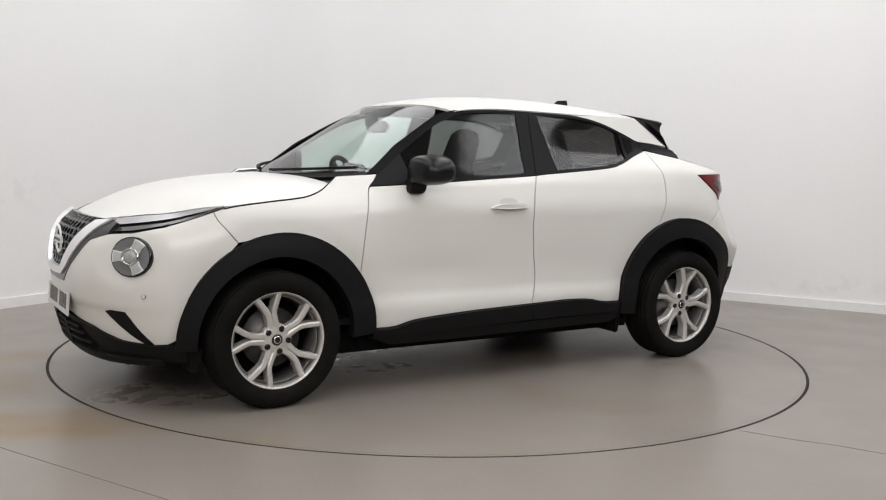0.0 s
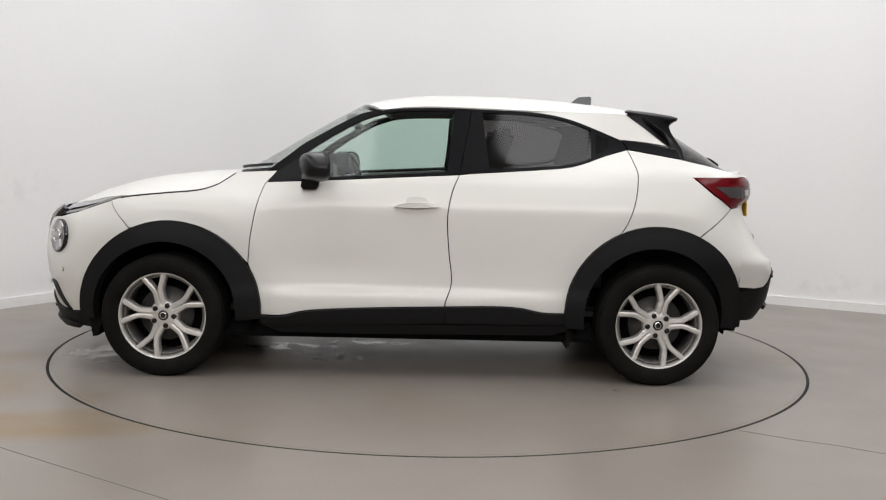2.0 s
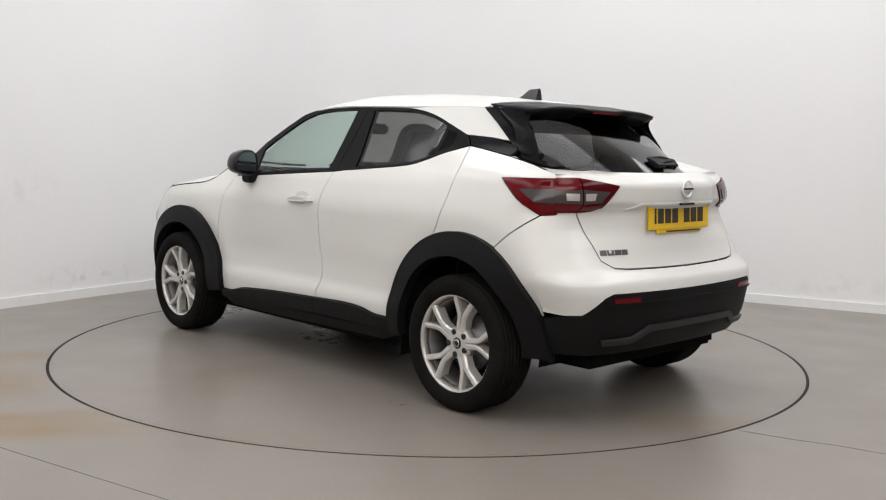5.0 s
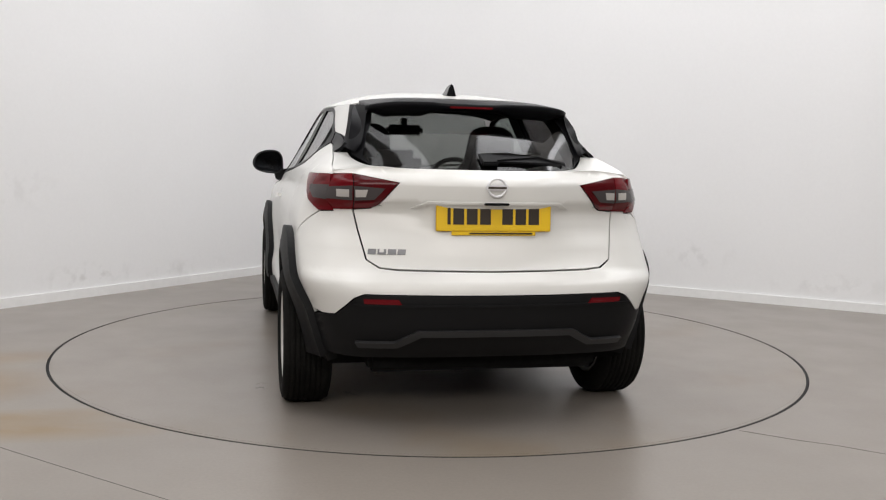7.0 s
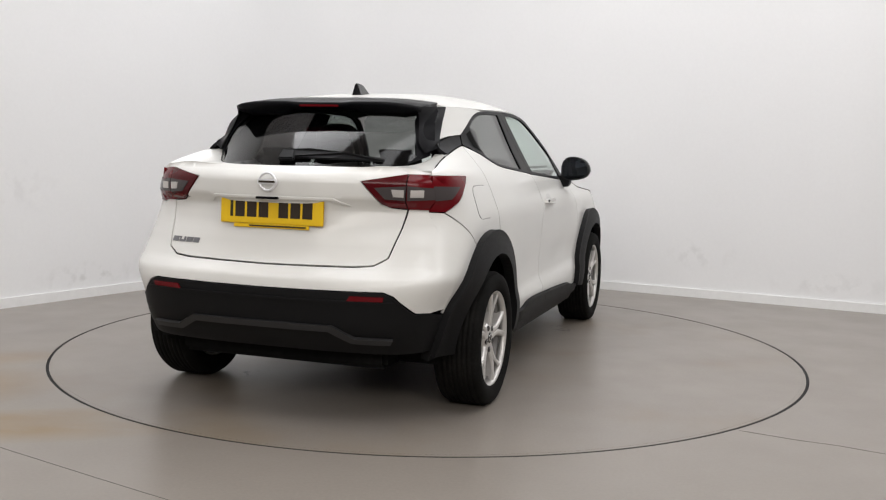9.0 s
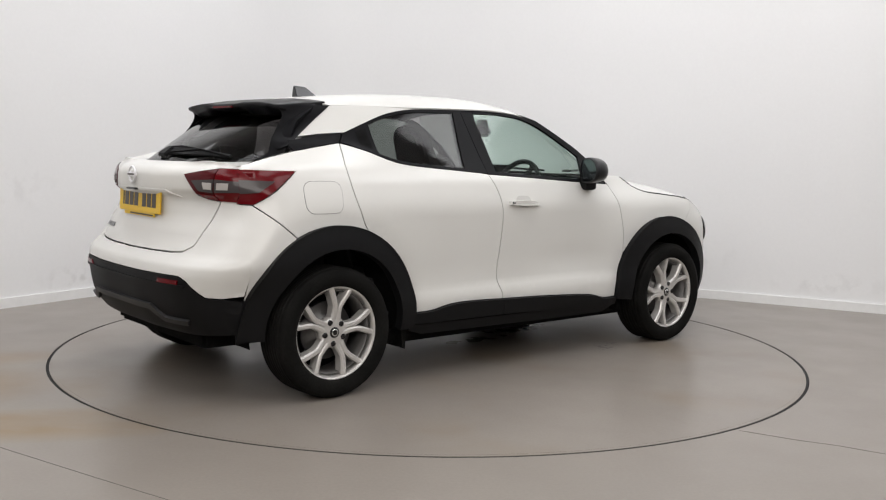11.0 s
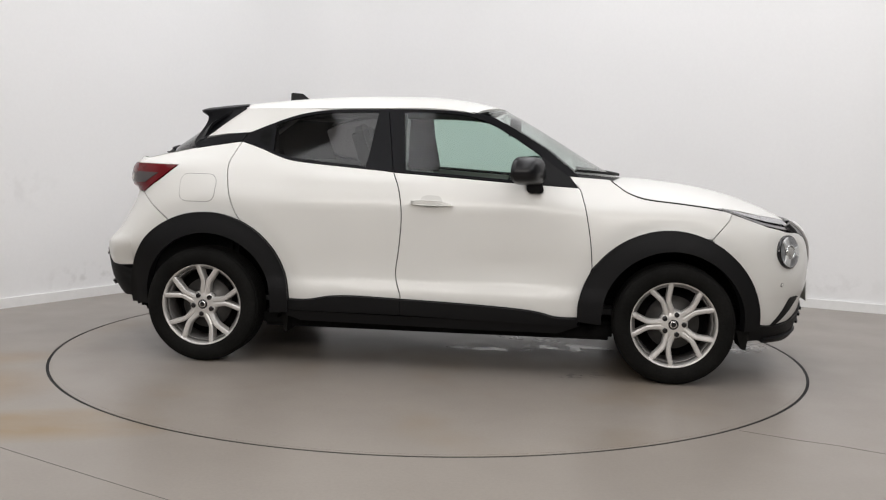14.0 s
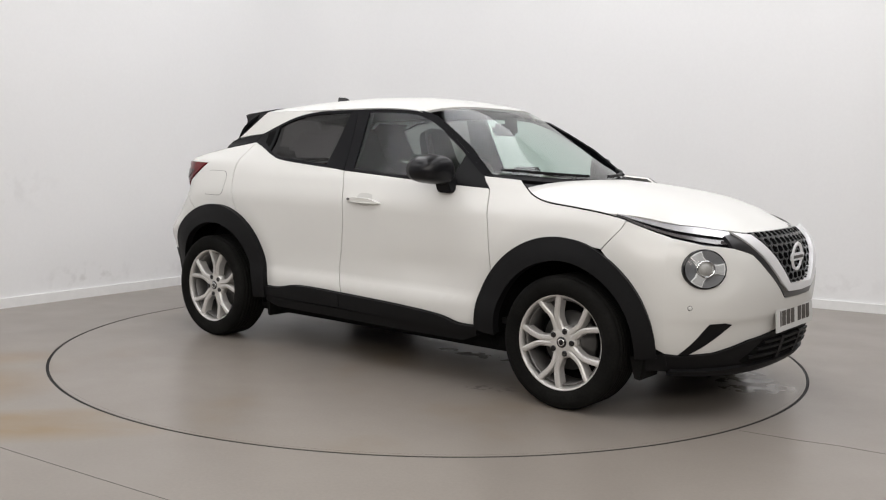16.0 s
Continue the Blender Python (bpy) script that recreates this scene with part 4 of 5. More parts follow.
UP = [(1.548, 0.775, 0.955), (1.64, 0.703, 0.938), (1.748, 0.628, 0.920), (1.85, 0.512, 0.906), (1.935, 0.40, 0.887)]
LO = [(1.550, 0.788, 0.951), (1.66, 0.782, 0.906), (1.80, 0.727, 0.858), (1.927, 0.630, 0.826), (2.003, 0.511, 0.814)]
for s in (1, -1):
    lamp = tagged(new("daytime_running_lamp"), "slim dark running lamp with a bright strip")
    lamp.parent = car
    part("lamp_body", ribbon(LO, UP, lift=-0.004, s=s), GLOSS, lamp)
    part("light_strip", ribbon(blend(LO, UP, 0.50), blend(LO, UP, 0.86), lift=0.004, s=s), material("silver_light_strip", (0.42, 0.42, 0.43), 0.25, metal=0.6), lamp, "bright silver light strip")
    part("light_strip", ribbon(blend(LO, UP, 0.14), blend(LO, UP, 0.32), lift=0.003, s=s), SMOKE, lamp, "dark grey strip")

    # round headlamp: bowl, three-armed reflector, lens
    head = tagged(new("headlamp"), "round clear headlamp with a three-armed reflector")
    head.parent = car
    c0 = front(np.array([s * 0.655]), np.array([0.722]))[0]
    e = 0.02
    du = front(np.array([s * 0.655 + e]), np.array([0.722]))[0] - front(np.array([s * 0.655 - e]), np.array([0.722]))[0]
    dv = front(np.array([s * 0.655]), np.array([0.722 + e]))[0] - front(np.array([s * 0.655]), np.array([0.722 - e]))[0]
    n0 = Vector(np.cross(du, dv)).normalized()
    n0 = (n0 + Vector((0.05, 0, 0.0))).normalized()
    up = (Vector((0, 0, 1)) - n0 * n0.z).normalized()
    rt = up.cross(n0)
    M = Matrix.Translation(Vector(c0) + n0 * 0.001) @ Matrix((rt, up, n0)).transposed().to_4x4() @ Matrix.Diagonal((1.2, 1.02, 1.0, 1))

    def placed(bm):
        bmesh.ops.transform(bm, matrix=M, verts=bm.verts[:])
        return bm

    part("lamp_bezel", placed(lathe([(0.080, 0.004), (0.084, 0.007), (0.090, 0.003), (0.090, -0.03), (0.080, -0.03)], 48, "z", True)), GLOSS, head)
    part("lamp_bowl", placed(lathe([(0.0, 0.002), (0.05, 0.003), (0.083, 0.008)], 40, "z")), material("lamp_bowl_dark", (0.26, 0.26, 0.27), 0.3, metal=0.4), head)
    frame_bm, bm = bmesh.new(), bmesh.new()
    for k in range(3):
        a0 = radians((0 if s < 0 else 180) + 120 * k)

        def turned(line):
            return [(r * math.cos(a0) - o * math.sin(a0), r * math.sin(a0) + o * math.cos(a0)) for r, o in line]

        arm = [(0.026, 0.024), (0.050, 0.020), (0.078, 0.027), (0.081, 0.0), (0.078, -0.027), (0.050, -0.020), (0.026, -0.024)]
        prism(frame_bm, turned(arm), lambda x, y: (x, y, 0.010), lambda x, y: (x, y, 0.001))
        arm = [(0.030, 0.019), (0.050, 0.0155), (0.074, 0.0215), (0.076, 0.0), (0.074, -0.0215), (0.050, -0.0155), (0.030, -0.019)]
        prism(bm, turned(arm), lambda x, y: (x, y, 0.012 + 0.004 * (1 - math.hypot(x, y) / 0.09)), lambda x, y: (x, y, 0.004))
    part("reflector_frame", placed(frame_bm), material("bright_lamp_reflector", (0.86, 0.86, 0.85), 0.3), head, "bright outline of the three-armed light")
    part("reflector", placed(bm), material("pale_light_guide", (0.66, 0.66, 0.66), 0.25, metal=0.2, coat=0.5), head, "pale three-armed light guide")
    part("projector_ring", placed(lathe([(0.030, 0.012), (0.034, 0.017), (0.039, 0.015), (0.040, 0.004), (0.030, 0.004)], 32, "z", True)), CHROME, head)
    part("projector", placed(smooth_bm(lathe([(0.0, 0.022), (0.016, 0.020), (0.027, 0.014), (0.031, 0.004)], 28, "z"))), material("pale_projector_lens", (0.42, 0.41, 0.39), 0.08, coat=1.0), head)
    part("lens", placed(lathe([(0.0, 0.030), (0.045, 0.025), (0.075, 0.014), (0.0825, 0.012)], 40, "z")), LENS_CLEAR, head)

    # air slot blade and parking sensor
    part("bumper_slot", patch(Shape(), mir([(0.700, 0.322), (0.668, 0.324), (0.526, 0.464), (0.560, 0.472), (0.629, 0.469)], s), front, lift=0.003, skirt=0.02), CLAD, car)
    bm = lathe([(0.0, 0.002), (0.008, 0.002), (0.0095, 0.001), (0.0095, -0.01)], 20, "z")
    bm2 = lathe([(0.0096, 0.0015), (0.0115, 0.0015), (0.0115, -0.01)], 20, "z")
    c1 = front(np.array([s * 0.71]), np.array([0.545]))[0]
    q = Vector((0.75, s * 0.66, 0)).to_track_quat("Z", "Y").to_matrix().to_4x4()
    for b, mt, nm in ((bm, PAINT, "parking_sensor"), (bm2, SMOKE, "sensor_ring")):
        bmesh.ops.transform(b, matrix=Matrix.Translation(c1) @ q, verts=b.verts[:])
        part(nm, b, mt, car)

# grille: black backing, honeycomb, chrome V and its dark border
grille = tagged(new("front_grille"), "black honeycomb grille in a chrome V frame")
grille.parent = car
half = [(0.0, 0.60), (0.16, 0.60), (0.37, 0.80), (0.40, 0.878), (0.0, 0.878)]
part("grille_backing", patch(Shape(), [*half, *mir(half[::-1], -1)[1:-1]], front, lift=-0.035, skirt=0.0), UNDER, grille)
V_IN = [(0.352, 0.862), (0.335, 0.835), (0.150, 0.640), (0.132, 0.630), (0.0, 0.628)]
V_OUT = [(0.462, 0.874), (0.400, 0.806), (0.228, 0.638), (0.160, 0.598), (0.0, 0.592)]
V_EDGE = [(0.520, 0.816), (0.424, 0.786), (0.336, 0.703), (0.172, 0.566), (0.0, 0.563)]
sh = Shape()
for s in (1, -1):
    patch(sh, mir([*V_OUT, *V_IN[::-1]], s), front, lift=0.012, skirt=0.04, step=0.02)
part("chrome_v", sh, SATIN, grille, "satin chrome V frame")
sh = Shape()
for s in (1, -1):
    patch(sh, mir([(0.462, 0.874), (0.512, 0.866), *V_EDGE, *V_OUT[::-1][:-1]], s), front, lift=0.003, skirt=0.02, step=0.02)
part("v_border", sh, material("dark_grey_gloss", (0.012, 0.012, 0.013), 0.3, coat=0.3), grille)
bm = bmesh.new()
cell, squash = 0.034, 0.66
for row in range(9):
    z = 0.630 + row * 1.5 * cell * squash
    for col in range(-9, 10):
        y = (col + 0.5 * (row % 2)) * cell * 1.732
        if abs(y) > 0.150 + (z - 0.630) * 0.90 or z > 0.872:
            continue
        rings = []
        for r, dx in ((cell * 1.0, -0.022), (cell * 0.95, -0.008), (cell * 0.80, -0.008), (cell * 0.72, -0.030)):
            ring_v = []
            for k in range(6):
                a = radians(60 * k + 30)
                yy, zz = y + r * math.cos(a), min(z + r * math.sin(a) * squash, 0.876)
                p = front(np.array([yy]), np.array([zz]))[0]
                ring_v.append(bm.verts.new((p[0] + dx, yy, zz)))
            rings.append(ring_v)
        for p, q in zip(rings, rings[1:]):
            for k in range(6):
                j = (k + 1) % 6
                bm.faces.new((p[k], p[j], q[j], q[k]))
bmesh.ops.recalc_face_normals(bm, faces=bm.faces[:])
part("honeycomb", bm, GLOSS, grille, "gloss black honeycomb mesh")


def badge(parent, x, z, sgn, r):
    """A round chrome emblem with a crossbar."""
    b = tagged(new("emblem"), "round chrome emblem with a crossbar")
    b.parent = parent
    ring = lathe([(r * 0.74, 0.0), (r * 0.78, 0.007), (r * 0.95, 0.007), (r, 0.0)], 40, "z")
    bmesh.ops.transform(ring, matrix=pose(x, 0, z, 0, 90 * sgn, 0), verts=ring.verts[:])
    part("emblem_ring", ring, SATIN, b)
    bm = bmesh.new()
    box(bm, -0.004, 0.009, -r * 1.08, r * 1.08, -r * 0.26, r * 0.26, 0.003)
    bmesh.ops.transform(bm, matrix=pose(x, 0, z, 0, 0, 0 if sgn > 0 else 180), verts=bm.verts[:])
    part("emblem_bar", bm, SATIN, b)
    bm = bmesh.new()
    box(bm, 0.0085, 0.0105, -r * 0.9, r * 0.9, -r * 0.10, r * 0.10)
    bmesh.ops.transform(bm, matrix=pose(x, 0, z, 0, 0, 0 if sgn > 0 else 180), verts=bm.verts[:])
    part("emblem_line", bm, INK, b)


badge(car, 2.128, 0.752, 1, 0.073)


def number_plate(x, z0, z1, sgn, mat, tilt, label):
    pl = tagged(new("number_plate"), label)
    pl.parent = car
    pl.matrix_basis = pose(x, 0, (z0 + z1) / 2, 0, tilt, 0 if sgn > 0 else 180)
    h = (z1 - z0) / 2
    bm = bmesh.new()
    box(bm, -0.006, 0.0, -0.260, 0.260, -h, h, 0.003)
    part("plate", bm, mat, pl)
    # seven plain bars where the characters stand
    wide = [0.048, 0.048, 0.048, 0.048, 0.048, 0.048, 0.014]
    y = 0.205
    for k, w in enumerate(wide):
        if k == 3:
            y -= 0.040
        bm = bmesh.new()
        box(bm, -0.001, 0.0015, y - w, y, -0.028, 0.044)
        y -= w + 0.012
        if sgn > 0:
            for v in bm.verts:
                v.co.y = v.co.y
        part("plate_bar", bm, INK, pl)
    return pl


number_plate(2.139, 0.400, 0.513, 1, WHITEPLATE, -4, "white number plate with dark bars")
pl = number_plate(-1.954, 0.884, 0.999, -1, YELLOW, -3, "yellow number plate with dark bars")
bm = bmesh.new()
box(bm, -0.005, -0.001, -0.19, 0.19, -0.075, -0.058, 0.001)
part("plate_strip", bm, YELLOW, pl)
for y, w in ((0.16, 0.03), (0.02, 0.26)):
    bm = bmesh.new()
    box(bm, -0.001, 0.001, y - w / 2, y + w / 2, -0.070, -0.063)
    part("plate_bar", bm, INK, pl)

# lower front intake: dark opening with slats
half = [(0.0, 0.270), (0.40, 0.270), (0.43, 0.285), (0.30, 0.372), (0.0, 0.385)]
part("lower_intake", patch(Shape(), [*half, *mir(half[::-1], -1)[1:-1]], front, lift=0.014, skirt=0.0), UNDER, car)
for z in (0.300, 0.335, 0.365):
    w = 0.40 - (z - 0.285) * 1.3
    part("intake_slat", patch(Shape(), [(-w, z - 0.006), (w, z - 0.006), (w, z + 0.006), (-w, z + 0.006)], front, lift=0.026, skirt=0.012), CLAD, car)
for s in (1, -1):
    part("intake_post", patch(Shape(), mir([(0.10, 0.272), (0.135, 0.272), (0.135, 0.38), (0.10, 0.38)], s), front, lift=0.028, skirt=0.012), CLAD, car)
half = [(0.0, 0.232), (0.45, 0.232), (0.70, 0.240), (0.70, 0.256), (0.45, 0.262), (0.0, 0.262)]
part("front_splitter", patch(Shape(), [*half, *mir(half[::-1], -1)[1:-1]], front, lift=0.030, skirt=0.05), CLAD, car)

CELL = material("clear_lamp_cell", (0.52, 0.49, 0.46), 0.25, metal=0.3)
# rear lamps: red outer frame, smoked middle, bright cells
for mirror in (False, True):
    s = -1 if mirror else 1
    lamp = tagged(new("rear_lamp"), "red wraparound rear lamp with a smoked middle")
    lamp.parent = car
    sh = Shape()
    zb = [(float(width(XB_R, z)), z) for z in np.linspace(0.966, 1.117, 9)]
    patch(sh, mir([(0.6015, 0.9675), *zb, (0.605, 1.1205)], s), rear, flip=True, lift=0.006, step=0.025)
    patch(sh, [(-1.76, 0.959), (-1.708, 0.957), (-1.605, 1.031), (-1.500, 1.1135), (-1.76, 1.117)], side, flip=True, mirror=mirror, lift=0.006)
    part("outer_lens", sh, RED, lamp)
    part("inner_lens", patch(Shape(), mir([(0.415, 1.088), (0.499, 0.994), (0.531, 0.976), (0.5975, 0.970), (0.6005, 1.1195)], s), rear, flip=True, lift=0.006, step=0.025), REDDARK, lamp)
    part("smoked_cell", patch(Shape(), mir([(0.47, 1.062), (0.515, 1.014), (0.597, 1.008), (0.6, 1.070)], s), rear, flip=True, lift=0.009, step=0.03), LAMPSMOKE, lamp)
    sh = Shape()
    zc = [(float(width(XB_R, z)), z) for z in (1.012, 1.062)]
    patch(sh, mir([(0.605, 1.009), *zc, (0.605, 1.071)], s), rear, flip=True, lift=0.009, step=0.03)
    patch(sh, [(-1.76, 1.008), (-1.69, 1.012), (-1.61, 1.066), (-1.76, 1.070)], side, flip=True, mirror=mirror, lift=0.009)
    part("smoked_cell", sh, LAMPSMOKE, lamp)
    part("bright_cell", patch(Shape(), mir([(0.550, 1.024), (0.592, 1.022), (0.592, 1.053), (0.542, 1.055)], s), rear, flip=True, lift=0.0115, step=0.03, skirt=0.003), CELL, lamp)
    part("bright_cell", patch(Shape(), mir([(0.618, 1.022), (0.668, 1.022), (0.668, 1.053), (0.618, 1.053)], s), rear, flip=True, lift=0.0115, step=0.03, skirt=0.003), CELL, lamp)
    part("lower_light_bar", patch(Shape(), mir([(0.525, 0.985), (0.598, 0.979), (0.598, 0.999), (0.513, 1.006)], s), rear, flip=True, lift=0.0085, step=0.03, skirt=0.003), RED, lamp)
    # rear reflectors
    part("rear_reflector", patch(Shape(), mir([(0.415, 0.578), (0.570, 0.580), (0.575, 0.600), (0.43, 0.600)], s), rear, flip=True, lift=0.010, step=0.03), RED, car, "red rear reflector")

# black rear bumper relief: upper recess edge and the lower ridge
half = [(0.0, 0.566), (0.60, 0.566), (0.615, 0.578), (0.0, 0.578)]
part("bumper_crease", patch(Shape(), [*half, *mir(half[::-1], -1)[1:-1]], rear, flip=True, lift=0.012), CLAD, car)
half = [(0.0, 0.442), (0.330, 0.442), (0.425, 0.395), (0.585, 0.392), (0.60, 0.415), (0.44, 0.418), (0.345, 0.466), (0.0, 0.466)]
part("rear_skid_ridge", patch(Shape(), [*half, *mir(half[::-1], -1)[1:-1]], rear, flip=True, lift=0.020, skirt=0.03), material("grey_grained_plastic", (0.014, 0.014, 0.015), 0.5, grain=0.15, scale=200, bump=0.1), car)

# tailgate: emblem, lettering as plain shapes, handle ledge
badge(tailgate, -1.988, 1.076, -1, 0.045)
for k, w in enumerate((0.034, 0.036, 0.036, 0.034)):
    y = 0.548 - k * 0.042
    poly = [(y, 0.779), (y - w, 0.779), (y - w - 0.004, 0.801), (y - 0.004, 0.801)]
    if k == 1:
        poly = [(y, 0.779), (y - w, 0.779), (y - w - 0.002, 0.801), (y - w + 0.008, 0.801), (y - w + 0.009, 0.787), (y - 0.008, 0.787), (y - 0.010, 0.801), (y - 0.002, 0.801)]
    part("badge_bar", patch(Shape(), poly, rear, flip=True, lift=0.004, skirt=0.005), BADGE, tailgate)
half = [(0.0, 1.003), (0.285, 1.003), (0.345, 0.977), (0.36, 0.981), (0.295, 1.012), (0.0, 1.013)]
part("handle_ledge", patch(Shape(), [*half, *mir(half[::-1], -1)[1:-1]], rear, flip=True, lift=0.006, skirt=0.012), PAINT, tailgate)
bm = bmesh.new()
box(bm, -2.002, -1.96, -0.055, 0.055, 0.999, 1.010, 0.003)
part("gate_release", bm, GLOSS, tailgate)
for s in (1, -1):
    part("gate_seam_trim", patch(Shape(), mir([(0.362, 0.9785), (0.495, 0.9865), (0.495, 0.9885), (0.362, 0.9805)], s), rear, flip=True, lift=0.0012, skirt=0.002), SMOKE, tailgate)

# white shoulders between the rear screen and the quarter panels
for s in (1, -1):
    qa = [(-1.435, 1.213), (-1.52, 1.197), (-1.60, 1.178), (-1.68, 1.158), (-1.74, 1.138)]
    qr = [(0.62, 1.142), (0.50, 1.152), (0.36, 1.148), (0.18, 1.146), (0.0, 1.146)]
    qb = [(0.584, 1.212), (0.572, 1.192), (0.552, 1.176), (0.528, 1.164), (0.505, 1.157), (0.47, 1.1535), (0.42, 1.150), (0.32, 1.147), (0.17, 1.145), (0.0, 1.1435)]
    low = [tuple(side(np.array(x), np.array(z))) for x, z in qa] + [tuple(rear(np.array(y), np.array(z))) for y, z in qr]
    high = [tuple(rear_glass(np.array(y), np.array(z))) for y, z in qb]
    sh = ribbon(low, high, lift=0.0, s=s, up=True)
    part("gate_shoulder", sh, PAINT, tailgate)
    part("shoulder_lining", ribbon(low, high, lift=-0.012, s=s, up=True), DARK, tailgate)

# the dark shut lines along the bonnet
line = [(x, float(bonnet_edge(x))) for x in np.linspace(1.046, 1.555, 16)]
line = [(0.962, 1.089), (1.0, 1.062), *line]
for m in (False, True):
    part("bonnet_seam", patch(Shape(), [*[(x, z - 0.0005) for x, z in line], *[(x, z - 0.0065) for x, z in line[::-1]]], side, flip=True, mirror=m, lift=0.0012, skirt=0.002), UNDER, car)

# rear wiper
wiper = tagged(new("rear_wiper"), "black rear wiper on the rear screen")
wiper.parent = car


def on_glass(y, z, out):
    p = rear_glass(np.array([y]), np.array([z]))[0]
    return Vector((p[0] - out * 0.6, y, z + out * 0.8))


bm = bmesh.new()
prism(bm, [(0.03, 1.172), (0.035, 1.205), (-0.10, 1.212), (-0.26, 1.196), (-0.42, 1.172), (-0.42, 1.163), (-0.20, 1.170)], lambda y, z: on_glass(y, z, 0.010), lambda y, z: on_glass(y, z, 0.020))
part("wiper_blade", bm, CLAD, wiper)
bm = bmesh.new()
prism(bm, [(0.03, 1.163), (0.035, 1.20), (-0.03, 1.205), (-0.05, 1.165)], lambda y, z: on_glass(y, z, 0.0), lambda y, z: on_glass(y, z, 0.024))
bmesh.ops.bevel(bm, geom=bm.edges[:], offset=0.006, segments=2, affect="EDGES")
part("wiper_pivot", bm, CLAD, wiper)

# roof spoiler: a curved blade with lobed lower edge and side fins
spoiler = tagged(new("roof_spoiler"), "gloss black roof spoiler with a red brake light")
spoiler.parent = car
bm = bmesh.new()
ys = np.linspace(-0.50, 0.50, 45)
rows = []
for y in ys:
    a = abs(y) / 0.50
    lead = -1.245 + 0.085 * a**2.2
    z_lead = float(roof(np.array([lead]), np.array([y * 0.95]))[0][2]) + 0.002
    trail = -1.490 + 0.020 * a**2 + (0.05 * max(0, (a - 0.90) / 0.10) ** 1.5)
    z_tr = 1.452 - 0.022 * max(0, (a - 0.55) / 0.45) ** 2.2 + 0.005 * float(np.clip((a - 0.25) / 0.1, 0, 1))
    lobe = 0.030 + 0.030 * float(np.clip((a - 0.30) / 0.15, 0, 1)) * float(np.clip((0.93 - a) / 0.1, 0, 1))
    z_in = z_tr - lobe
    pts = [(lead, z_lead), ((lead + trail) / 2, (z_lead + z_tr) / 2 + 0.010 * (1 - a)), (trail + 0.03, z_tr + 0.004), (trail, z_tr - 0.004), (trail + 0.006, z_tr - 0.018), (trail + 0.05, z_in), (trail + 0.11, z_in - 0.004), (lead - 0.03, z_in + 0.01)]
    rows.append([bm.verts.new((px, y, pz)) for px, pz in pts])
for p, q in zip(rows, rows[1:]):
    for i in range(8):
        bm.faces.new((p[i], p[(i + 1) % 8], q[(i + 1) % 8], q[i]))
bm.faces.new(rows[0])
bm.faces.new(rows[-1][::-1])
bmesh.ops.recalc_face_normals(bm, faces=bm.faces[:])
part("spoiler_blade", smooth_bm(bm), SATINBLACK, spoiler)
bm = bmesh.new()
box(bm, -1.494, -1.465, -0.105, 0.105, 1.431, 1.441, 0.002)
part("brake_light", bm, RED, spoiler, "red high-level brake light")
for s in (1, -1):
    low = [tuple(side(np.array(x), np.array(z)) + np.array([0, 0.003, 0])) for x, z in ((-1.160, 1.450), (-1.215, 1.410), (-1.27, 1.370), (-1.327, 1.326), (-1.383, 1.284), (-1.437, 1.245))]
    high = [(-1.44, 0.487, 1.436), (-1.415, 0.496, 1.395), (-1.43, 0.504, 1.350), (-1.46, 0.513, 1.305), (-1.487, 0.530, 1.255), (-1.478, 0.555, 1.215)]
    part("spoiler_fin", ribbon(low, high, s=s, axis=1), SATINBLACK, spoiler)

# shark fin aerial
bm = bmesh.new()
prism(bm, [(-0.905, 1.522), (-0.940, 1.545), (-0.972, 1.572), (-1.050, 1.577), (-1.046, 1.51)], lambda x, z: (x, 0.006 + (1.577 - z) * 0.32, z), lambda x, z: (x, -0.006 - (1.577 - z) * 0.32, z))
bmesh.ops.bevel(bm, geom=bm.edges[:], offset=0.005, segments=2, affect="EDGES", clamp_overlap=True)
part("roof_aerial", bm, GLOSS, car, "black shark-fin aerial")

